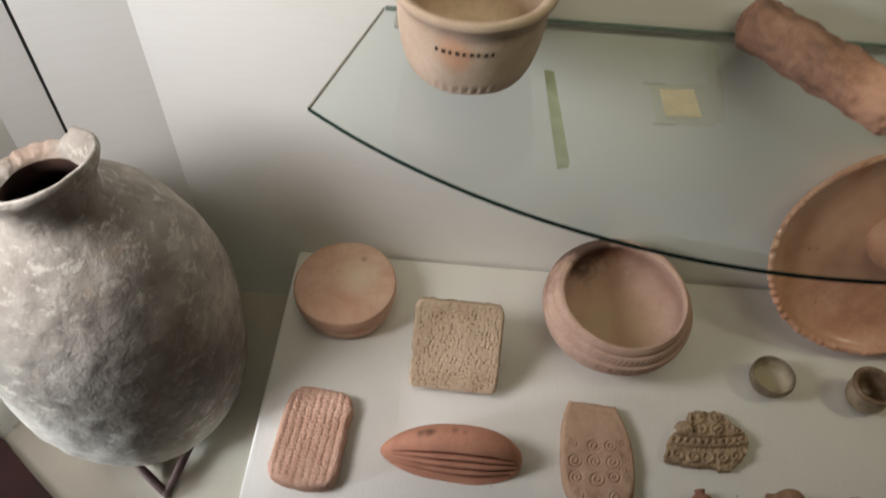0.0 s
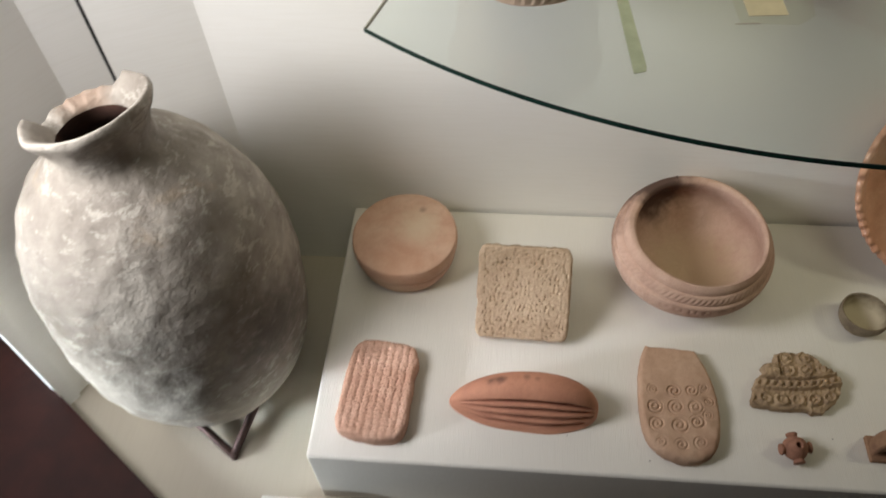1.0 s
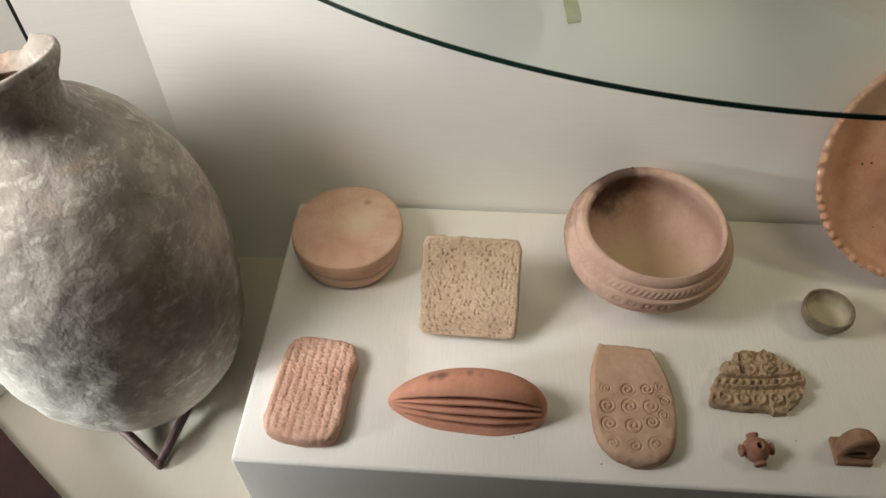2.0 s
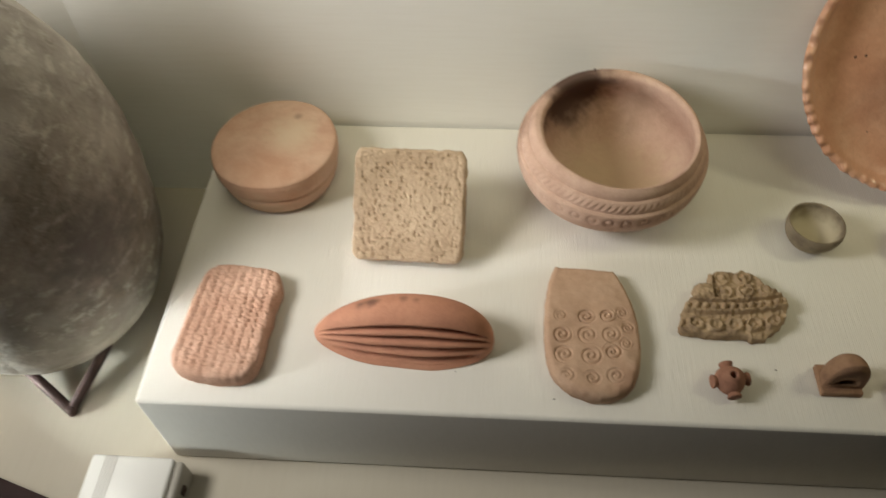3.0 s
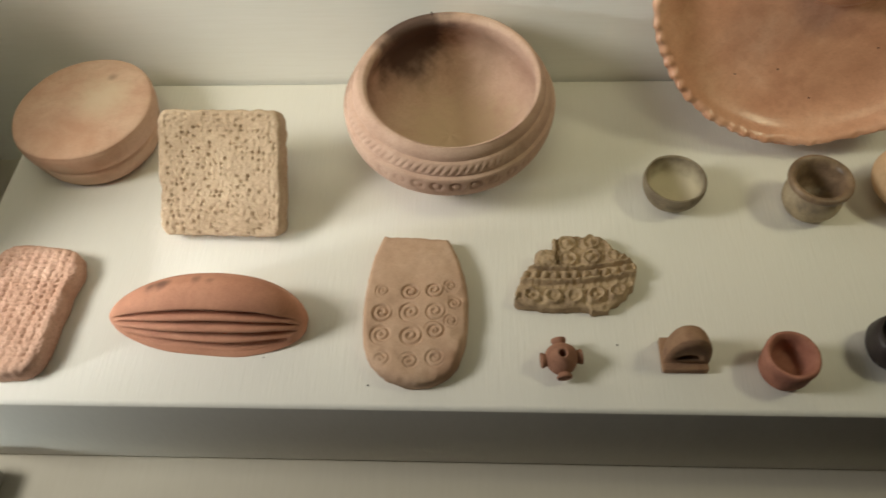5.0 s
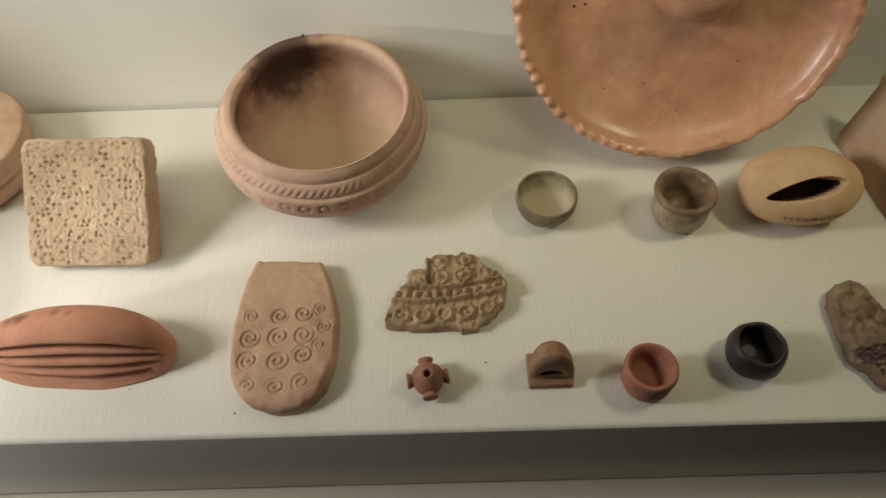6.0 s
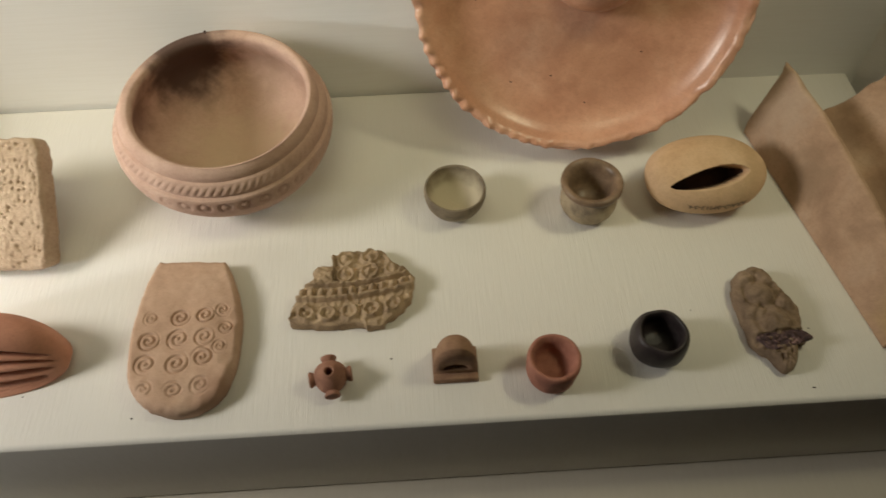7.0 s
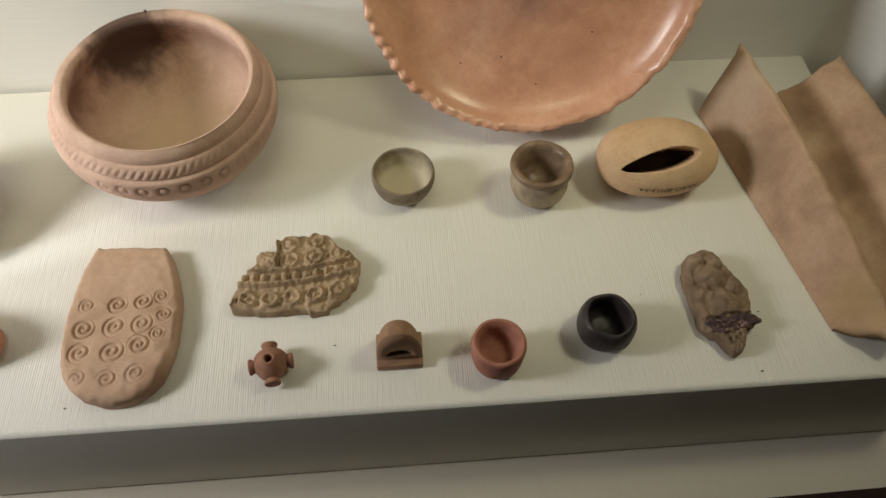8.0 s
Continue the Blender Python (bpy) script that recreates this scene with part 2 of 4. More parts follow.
# the last two dark blots paint shade along the valley; the others are weathering
M_SHERD = clay("weathered_tan_tile", (0.58, 0.41, 0.29), (0.51, 0.335, 0.22), (0.36, 0.225, 0.145), 16, 420, 0.5, 0.85,
               blots=(((-0.030, 0.045, 0.03), 0.01, 0.035, (0.27, 0.18, 0.11), 0.6), ((-0.020, 0.125, 0.045), 0.02, 0.06, (0.52, 0.40, 0.30), 0.5), ((0.0, -0.15, 0.01), 0.012, 0.04, (0.46, 0.31, 0.14), 0.7), ((-0.02, -0.11, 0.02), 0.01, 0.035, (0.42, 0.29, 0.13), 0.6), ((0.024, 0.09, 0.02), 0.012, 0.04, (0.24, 0.15, 0.095), 0.6), ((0.024, 0.01, 0.02), 0.010, 0.035, (0.26, 0.165, 0.10), 0.5)))
M_TRAY = clay("glossy_orange_terracotta", (0.74, 0.45, 0.315), (0.64, 0.345, 0.225), (0.52, 0.255, 0.16), 17, 500, 0.35, 0.32)
M_TRAY.node_tree.nodes["Principled BSDF"].inputs["Coat Weight"].default_value = 0.35
M_TRAY.node_tree.nodes["Principled BSDF"].inputs["Coat Roughness"].default_value = 0.22
M_POT = clay("cream_slipped_clay", (0.68, 0.55, 0.44), (0.60, 0.465, 0.36), (0.50, 0.365, 0.265), 14, 500, 0.35, 0.8,
             blots=(((-0.012, -0.068, 0.055), 0.008, 0.024, (0.60, 0.32, 0.20), 0.8),))
M_LOG = clay("blotchy_red_clay", (0.60, 0.36, 0.26), (0.40, 0.20, 0.13), (0.10, 0.062, 0.048), 42, 400, 0.9, 0.85,
             blots=(((0.0, 0.0, -0.045), 0.05, 0.10, (0.17, 0.11, 0.085), 0.5), ((0.0, 0.01, -0.160), 0.030, 0.050, (0.60, 0.34, 0.235), 0.85)))
M_INK = plain("dark_ink", (0.06, 0.042, 0.034), 0.7)
M_LABEL = plain("white_plastic", (0.82, 0.80, 0.76), 0.35, 0.04, 20.0, 0.0, 0.08)
M_LABELGREY = plain("grey_plastic", (0.42, 0.39, 0.34), 0.5, 0.15, 40.0)


# ---- geometry helpers ----
def part(name, geo, material, parent=None, label="", smooth=True):
    """One mesh object from a bmesh or from (vertices, faces)."""
    me = bpy.data.meshes.new(name)
    if isinstance(geo, tuple):
        me.from_pydata(geo[0], [], geo[1])
        me.validate()
        bm = bmesh.new()
        bm.from_mesh(me)
    else:
        bm = geo
    bmesh.ops.recalc_face_normals(bm, faces=bm.faces)
    for f in bm.faces:
        f.smooth = smooth
    bm.to_mesh(me)
    bm.free()
    me.materials.append(material)
    ob = new(name, me)
    if parent is not None:
        ob.parent = parent
    if label:
        ob["label"] = label
    return ob


def thing(name, m, label, category, group="", kind=""):
    ob = new(name)
    ob.empty_display_size = 0.02
    ob.matrix_world = m
    return tagged(ob, label, category, group, kind)


def box(x0, x1, y0, y1, z0, z1, bevel=0.0, segs=2):
    bm = bmesh.new()
    bmesh.ops.create_cube(bm, size=1.0, matrix=Matrix.LocRotScale(((x0 + x1) / 2, (y0 + y1) / 2, (z0 + z1) / 2), None, (x1 - x0, y1 - y0, z1 - z0)))
    if bevel:
        bmesh.ops.bevel(bm, geom=bm.edges[:], offset=bevel, segments=segs, profile=0.5, affect="EDGES")
    return bm


def prism(outline, z0, z1, bevel=0.0):
    """An upright slab over a plan outline."""
    bm = bmesh.new()
    low = [bm.verts.new((x, y, z0)) for x, y in outline]
    top = [bm.verts.new((x, y, z1)) for x, y in outline]
    n = len(outline)
    bm.faces.new(low[::-1])
    bm.faces.new(top)
    for i in range(n):
        bm.faces.new((low[i], low[(i + 1) % n], top[(i + 1) % n], top[i]))
    if bevel:
        bmesh.ops.bevel(bm, geom=bm.edges[:], offset=bevel, segments=2, profile=0.5, affect="EDGES")
    return bm


def spline(points, n, closed=False):
    """Catmull-Rom through points of any dimension, n samples."""
    p = np.array(points, float)
    k = len(p)
    out = []
    spans = k if closed else k - 1
    for i in range(n):
        u = i * spans / n if closed else i * spans / (n - 1)
        j = min(int(u), spans - 1)
        t = u - j
        if closed:
            a, b, c, d = p[(j - 1) % k], p[j], p[(j + 1) % k], p[(j + 2) % k]
        else:
            a, b, c, d = p[max(j - 1, 0)], p[j], p[j + 1], p[min(j + 2, k - 1)]
        out.append(0.5 * (2 * b + (c - a) * t + (2 * a - 5 * b + 4 * c - d) * t * t + (3 * b - a - 3 * c + d) * t ** 3))
    return np.array(out)


def lathe(profile, segs=96, warp=None):
    """Turned form about z; profile of (r, z) rings, ends closed by a point each. warp(angle, row, r, z) gives r, z."""
    verts, faces = [], []
    rows = len(profile)
    for i, (r, z) in enumerate(profile):
        for j in range(segs):
            a = 2 * math.pi * j / segs
            rr, zz = warp(a, i, r, z) if warp else (r, z)
            verts.append((rr * math.cos(a), rr * math.sin(a), zz))
    for i in range(rows - 1):
        for j in range(segs):
            k = (j + 1) % segs
            faces.append((i * segs + j, i * segs + k, (i + 1) * segs + k, (i + 1) * segs + j))
    for row in (0, rows - 1):
        z = sum(verts[row * segs + j][2] for j in range(segs)) / segs
        verts.append((0, 0, z))
        c = len(verts) - 1
        for j in range(segs):
            faces.append((row * segs + j, row * segs + (j + 1) % segs, c))
    return verts, faces


def rows_of(geo, segs, first, last):
    """The part of a turned form between two rings, with the end caps where it reaches them."""
    v, f = geo
    keep = []
    for face in f:
        ring = [i // segs for i in face if i < len(v) - 2]
        if min(ring) >= first and max(ring) <= last:
            keep.append(face)
    used = sorted({i for face in keep for i in face})
    at = {i: k for k, i in enumerate(used)}
    return [v[i] for i in used], [tuple(at[i] for i in face) for face in keep]


def wobble(x, y, z, scale, amount):
    return amount * noise.noise(Vector((x * scale, y * scale, z * scale)))


def slab(outline, thick, edge, relief=None, rings=40, segs=160, closed=True, rough=0.0, under=0.3):
    """A lying slab with a rounded rim; relief(x, y) lifts its face."""
    pts = spline(outline, segs, True) if closed else np.array(outline, float)
    segs = len(pts)
    c = pts.mean(axis=0)
    size = np.linalg.norm(pts - c, axis=1).mean()
    s_in = 1 - edge / size
    levels = [(s_in * (i + 1) / rings, thick, 1.0) for i in range(rings)]
    for i in range(1, 6):
        a = math.pi / 2 * i / 5
        levels.append((s_in + (1 - s_in) * math.sin(a), thick - edge + edge * math.cos(a), math.cos(a)))
    levels += [(1.0, under * edge, 0.0), (1.0 - 0.4 * edge / size, 0.0, 0.0), (0.5, 0.0, 0.0)]
    verts = [(c[0], c[1], thick + (relief(*c) if relief else 0))]
    for n, (s, z, f) in enumerate(levels):
        for p in pts:
            q = c + s * (p - c)
            h = z + (relief(q[0], q[1]) * f if relief and f > 0 else 0)
            w = 1.0
            if rough and s > s_in * 0.97 and z > 0:
                w = 1 + wobble(q[0], q[1], h, 160, rough)
            verts.append((c[0] + (q[0] - c[0]) * w, c[1] + (q[1] - c[1]) * w, h))
    faces = [(0, 1 + j, 1 + (j + 1) % segs) for j in range(segs)]
    for i in range(len(levels) - 1):
        for j in range(segs):
            k = (j + 1) % segs
            a, b = 1 + i * segs, 1 + (i + 1) * segs
            faces.append((a + j, b + j, b + k, a + k))
    last = 1 + (len(levels) - 1) * segs
    verts.append((c[0], c[1], 0.0))
    faces += [(last + (j + 1) % segs, last + j, len(verts) - 1) for j in range(segs)]
    return verts, faces


def rod(a, b, r, segs=10):
    """A round bar from a to b with slightly domed ends."""
    a, b = Vector(a), Vector(b)
    d = (b - a).normalized()
    bm = bmesh.new()
    q = d.to_track_quat("Z", "Y").to_matrix().to_4x4()
    length = (b - a).length
    prof = [(r * 0.55, 0), (r, r * 0.35), (r, length - r * 0.35), (r * 0.55, length)]
    v, f = lathe(prof, segs)
    m = Matrix.Translation(a) @ q
    vs = [bm.verts.new(m @ Vector(p)) for p in v]
    for face in f:
        bm.faces.new([vs[i] for i in face])
    return bm


# ---- the setting ----
TOP, FLOOR, WALL = 0.80, 0.67, 0.384
SHELF = 1.235


def panel(name, a, b, z0, z1, material, thick=0.02):
    """An upright wall panel from a to b in plan; its thickness goes to the left of a->b."""
    d = Vector((b[0] - a[0], b[1] - a[1])).normalized()
    n = Vector((-d.y, d.x)) * thick
    ob = part(name, prism([a, b, (b[0] + n.x, b[1] + n.y), (a[0] + n.x, a[1] + n.y)], z0, z1), material, smooth=False)
    return tagged(ob, kind="structure", category="wall")


def setting():
    tagged(panel("wall_north", (0.80, WALL), (-0.142, WALL), FLOOR - 0.05, 2.10, M_WALLCLOTH, -0.03), "cream ribbed fabric back wall of the display case")
    tagged(panel("wall_north_right", (1.116, WALL - 0.009), (0.80, WALL), FLOOR - 0.05, 2.10, M_WALLCLOTH, -0.03), "cream ribbed fabric back wall of the display case, turned slightly inwards")
    tagged(panel("wall_north_west", (-0.138, WALL + 0.0008), (-0.241, 0.337), FLOOR - 0.05, 2.10, M_WALLCLOTH, -0.02), "cream angled corner panel of the display case")
    tagged(panel("wall_west_upper", (-0.2425, 0.3365), (-0.285, 0.300), FLOOR - 0.05, 2.10, M_WALLCLOTH, -0.02), "pale angled side panel of the display case")
    tagged(panel("wall_west", (-0.2845, 0.301), (-0.384, 0.106), FLOOR - 0.05, 2.10, M_WALLCLOTH, -0.02), "pale side panel of the display case")
    tagged(panel("wall_south_west", (-0.3825, 0.103), (-0.66, 0.303), FLOOR - 0.05, 2.10, M_WALLCLOTH, -0.02), "pale outer side panel of the display case")
    tagged(panel("trim_west", (-0.2395, 0.3385), (-0.2435, 0.3345), FLOOR - 0.05, 2.10, M_BLACK, -0.012), "thin black joint between two side panels", "trim", kind="structure")
    tagged(panel("wall_north_east", (1.195, 0.268), (1.112, WALL - 0.006), FLOOR - 0.05, 2.10, M_WALLCLOTH, -0.02), "cream angled corner panel of the display case")
    tagged(panel("wall_east", (1.40, 0.02), (1.197, 0.266), FLOOR - 0.05, 2.10, M_WALLCLOTH, -0.02), "pale side panel of the display case")
    inner = [(-0.62, 0.275), (-0.363, 0.090), (-0.195, -0.036), (-0.06, -0.078), (1.12, -0.062), (1.26, -0.03), (1.60, 0.22)]
    outer = [(-0.74, 0.10), (-0.47, -0.10), (-0.28, -0.22), (-0.10, -0.27), (1.16, -0.26), (1.36, -0.20), (1.74, 0.05)]
    floor_plan = [(-0.62, 0.30)] + inner[1:-1] + [(1.60, 0.30), (1.2, 0.42), (-0.2, 0.42)]
    fl = part("floor_1", prism(floor_plan, FLOOR - 0.03, FLOOR), M_FLOORCLOTH, smooth=False)
    tagged(fl, "cream fabric covered floor of the display case", "floor", kind="structure")
    sill = part("trim_sill", prism(inner + outer[::-1], 0.55, 0.70, 0.004), M_WOOD, smooth=False)
    tagged(sill, "dark red-brown polished wooden sill of the display case", "trim", kind="structure")
    base = [(-0.60, 0.27), (-0.47, -0.06), (-0.28, -0.19), (-0.10, -0.24), (1.16, -0.23), (1.36, -0.17), (1.58, 0.20), (1.2, 0.41), (-0.2, 0.41)]
    tagged(part("trim_cabinet_base", prism(base, 0.0, 0.55), M_WOOD, smooth=False), "dark wooden base of the display case", "cabinet base", kind="structure")
    tagged(part("ceiling_1", prism([(-0.47, 0.42), (-0.47, -0.06), (1.45, -0.06), (1.45, 0.42)], 2.10, 2.14), M_PAINT, smooth=False),
           "painted top of the display case", "ceiling", kind="structure")
    # the room behind the camera
    tagged(part("floor", box(-1.4, 3.2, -3.2, 1.0, -0.05, 0.0), M_ROOMFLOOR, smooth=False), "brown room floor", "floor", kind="structure")
    tagged(part("ceiling", box(-1.4, 3.2, -3.2, 1.0, 2.80, 2.85), M_PAINT, smooth=False), "painted room ceiling", "ceiling", kind="structure")
    west = thing("wall_far_west", pose(-1.30, 0, 0), "plain painted room wall with a window opening", "wall", kind="structure")
    for y0, y1, z0, z1 in ((-3.2, -0.65, 0, 2.8), (0.10, 1.0, 0, 2.8), (-0.65, 0.10, 0, 0.62), (-0.65, 0.10, 1.35, 2.8)):
        part("wall_piece", box(-0.1, 0.0, y0, y1, z0, z1), M_PAINT, west, smooth=False)
    for name, b in (("wall_south", (-1.4, 3.2, -3.3, -3.2)), ("wall_far_east", (3.2, 3.3, -3.2, 1.0)), ("wall_far_north", (-1.4, 3.2, 1.0, 1.1))):
        tagged(part(name, box(*b, 0.0, 2.80), M_PAINT, smooth=False), "plain painted room wall", "wall", kind="structure")


setting()


# ---- plinth, shelf and what lies on the shelf ----
def plinth():
    root = thing("display_plinth", pose(0, 0, FLOOR), "long low plinth covered in cream ribbed fabric", "plinth")
    whole = box(0.0, 1.105, 0.0, WALL - 0.0035, 0.0, TOP - FLOOR, 0.005, 4)
    for name, want in (("front_panel", lambda n: n.y < -0.9), ("side_panel", lambda n: n.x < -0.9), ("side_panel", lambda n: n.x > 0.9), ("top_panel", lambda n: max(abs(n.x), -n.y) <= 0.9)):
        bm = whole.copy()
        bm.normal_update()
        bmesh.ops.delete(bm, geom=[f for f in bm.faces if not want(f.normal)], context="FACES")
        part(name, bm, M_TOP if name == "top_panel" else M_FRONT, root)
    whole.free()


def glass_shelf():
    root = thing("glass_shelf", pose(0, 0, SHELF), "pale green glass shelf with a curved front edge", "shelf")
    cx, cy, r = 0.53, 0.798, 0.732
    a0 = math.atan2(0.213 - cy, 0.091 - cx)
    a1 = -math.pi - a0
    arc = [(cx + r * math.cos(a0 + (a1 - a0) * i / 48), cy + r * math.sin(a0 + (a1 - a0) * i / 48)) for i in range(49)]
    plan = arc + [(0.918, 0.374), (0.140, 0.374)]
    pane = part("pane", prism(plan, -0.0046, 0.0), M_GLASS, root, smooth=False)
    pane.visible_shadow = False
    ins = [(cx + (r + 0.0012) * math.cos(a0 + (a1 - a0) * i / 48), cy + (r + 0.0012) * math.sin(a0 + (a1 - a0) * i / 48)) for i in range(49)]
    part("front_edge", prism(arc + ins[::-1], -0.0038, 0.0001), M_GLASSEDGE, root, "dark green polished front edge", smooth=False)
    part("side_edge", prism([(0.091, 0.213), (0.140, 0.374), (0.1388, 0.374), (0.0898, 0.213)], -0.0045, -0.0005), M_LABELGREY, root, "pale cut side edge", smooth=False)
    part("side_edge", prism([(0.969, 0.213), (0.918, 0.374), (0.9192, 0.374), (0.9702, 0.213)], -0.0045, -0.0005), M_LABELGREY, root, smooth=False)
    part("back_edge", prism([(0.141, 0.3742), (0.917, 0.3742), (0.917, 0.3762), (0.141, 0.3762)], -0.0046, 0.0), M_GLASSBACK, root, "dull green back edge", smooth=False)
    for x in (0.16, 0.90):
        b = thing("shelf_bracket", pose(x, WALL - 0.02, SHELF - 0.0046), "small metal clip holding up the glass shelf", "bracket", "shelf clips")
        part("clip", box(-0.008, 0.008, -0.012, 0.0195, -0.006, 0.0, 0.0015), M_LABELGREY, b)


def shelf_things():
    tape = thing("tape_strip", pose(0.314, 0.225, SHELF + 0.0005, 0, 0, 5), "old grey-green adhesive tape strip stuck on the glass", "tape")
    rag = [(-0.0055, -0.066), (0.0045, -0.064), (0.006, -0.058), (0.005, 0.064), (-0.004, 0.066), (-0.0052, 0.0)]
    part("strip", prism(rag, 0, 0.0005), M_TAPE, tape, smooth=False)
    st = thing("sticker", pose(0.433, 0.257, SHELF + 0.0005, 0, 0, 4), "yellowed square sticker on clear film on the glass", "sticker")
    part("film", prism([(-0.028, -0.028), (0.020, -0.032), (0.036, -0.02), (0.045, 0.03), (0.052, 0.085), (0.040, 0.09), (0.030, 0.028), (-0.028, 0.026)], 0, 0.0003), shelf_film, st, "clear yellowish film", smooth=False)
    for y in (-0.0295, 0.0265):
        part("film_edge", box(-0.033, -0.012, y - 0.0007, y + 0.0007, 0.0004, 0.0009), M_LABELGREY, st, "dull cut edge of the film", smooth=False)
    part("square", box(-0.019, 0.014, -0.019, 0.019, 0.0004, 0.001), M_YELLOW, st, smooth=False)
    pot = thing("clay_pot", pose(0.231, 0.299, SHELF), "cream slipped clay pot with a flared rim on the glass shelf", "pot")
    prof = spline([(0.030, 0.0), (0.052, 0.001), (0.060, 0.008), (0.066, 0.03), (0.069, 0.058), (0.069, 0.072), (0.073, 0.080), (0.0775, 0.086),
                   (0.0765, 0.092), (0.071, 0.092), (0.064, 0.082), (0.061, 0.05), (0.054, 0.016), (0.02, 0.010), (0.003, 0.009)], 70)

    def dots(a, i, r, z):
        k = math.cos(a * 44)
        d = -0.0022 * max(0.0, k) ** 3 if 0.006 < z < 0.0135 and r > 0.055 else 0
        return r + d + wobble(math.cos(a), math.sin(a), z * 12, 1.6, 0.0012), z
    part("body", lathe(prof, 132, dots), M_POT, pot)
    for k in range(9):
        a = math.radians(-114 + k * 5.2)
        mark = part("mark", box(-0.0014, 0.0010 + 0.0008 * (k % 2), -0.0005, 0.0005, -0.0018, 0.0018), M_INK, pot, smooth=False)
        mark.matrix_basis = Matrix.Translation((0.0690 * math.cos(a), 0.0690 * math.sin(a), 0.057)) @ pose(0, 0, 0, 0, 0, math.degrees(a) + 90)
    log = thing("clay_pipe", look((0.506, 0.356, SHELF + 0.028), (0.625, 0.227, SHELF + 0.026)), "rough blotchy terracotta pipe piece on the glass shelf", "pipe")
    prof = spline([(0.006, 0.012), (0.022, 0.006), (0.028, 0.0), (0.0315, -0.008), (0.031, -0.06), (0.030, -0.12), (0.031, -0.152), (0.027, -0.163), (0.020, -0.168), (0.004, -0.169)], 60)

    def lumps(a, i, r, z):
        x, y = math.cos(a), math.sin(a)
        return 0.84 * r * (1 + wobble(x, y, z * 30, 1.7, 0.14) + wobble(x, y, z * 60, 3.5, 0.10)), z
    part("body", lathe(prof, 90, lumps), M_LOG, log)


shelf_film = shelf_glass("clear_yellow_film", (0.985, 0.985, 0.95), 0.2)
plinth()
glass_shelf()
shelf_things()


# ---- the large jar and its stand ----
def jar():
    root = thing("storage_jar", pose(-0.180, 0.183, 0.678), "large weathered grey clay storage jar with a broken lip", "jar")
    prof = spline([(0.020, 0.0), (0.080, 0.004), (0.117, 0.034), (0.140, 0.088), (0.150, 0.155), (0.1515, 0.215), (0.1460, 0.275), (0.130, 0.335), (0.102, 0.388), (0.071, 0.418),
                   (0.056, 0.434), (0.052, 0.447), (0.055, 0.461), (0.061, 0.473), (0.0645, 0.481), (0.0615, 0.486), (0.053, 0.479), (0.045, 0.462),
                   (0.042, 0.445), (0.055, 0.414), (0.085, 0.375), (0.125, 0.30), (0.135, 0.2), (0.08, 0.05), (0.01, 0.02)], 150)

    def worn(a, i, r, z):
        x, y = math.cos(a), math.sin(a)
        rr = r * (1 + wobble(x, y, z * 5, 1.3, 0.02)) + wobble(x * r, y * r, z, 45, 0.0022)
        if z > 0.445:
            # the lip is broken away towards the back wall
            off = abs(((math.degrees(a) - 133 + 180) % 360) - 180) + 9 * noise.noise(Vector((x * 5, y * 5, 1)))
            gap = min(1.0, max(0.0, (56 - off) / 14))
            low = 0.452 + 0.008 * noise.noise(Vector((x * 7, y * 7, 3))) + 0.012 * max(0.0, math.cos(a - math.radians(95)))
            if z > low:
                z = z + (low - z) * 0.86 * gap
                rr = rr + (0.054 - rr) * 0.5 * gap
            z += (z - 0.445) * 0.40 * math.cos(a + math.radians(40))
        return rr, z
    whole = lathe(prof, 144, worn)
    first = next(i for i in range(150) if prof[i][1] > 0.443)
    last = max(i for i in range(150) if prof[i][1] > 0.449)
    part("body", rows_of(whole, 144, 0, first), M_JAR, root)
    part("lip", rows_of(whole, 144, first, last), M_JAR, root, "flaring lip, broken away at the back")
    part("lining", rows_of(whole, 144, last, 149), M_JARIN, root, "dark reddish inside of the neck")
    stand = thing("jar_stand", pose(-0.184, 0.183, FLOOR), "rusty iron tripod stand under the jar", "stand")
    for a, reach in ((-68, 0.150), (53, 0.105), (173, 0.105)):
        c, d = math.cos(math.radians(a)), math.sin(math.radians(a))
        tip = Vector((reach * c, reach * d, 0.007))
        part("foot", rod((tip.x, tip.y, 0.0), (tip.x, tip.y, 0.013), 0.0055), M_IRON, stand)
        for turn in (-34, 34):
            e, f = math.cos(math.radians(a + 180 + turn)), math.sin(math.radians(a + 180 + turn))
            part("leg", rod(tip, (tip.x + 0.095 * e, tip.y + 0.095 * f, 0.016), 0.0058), M_IRON, stand)


jar()


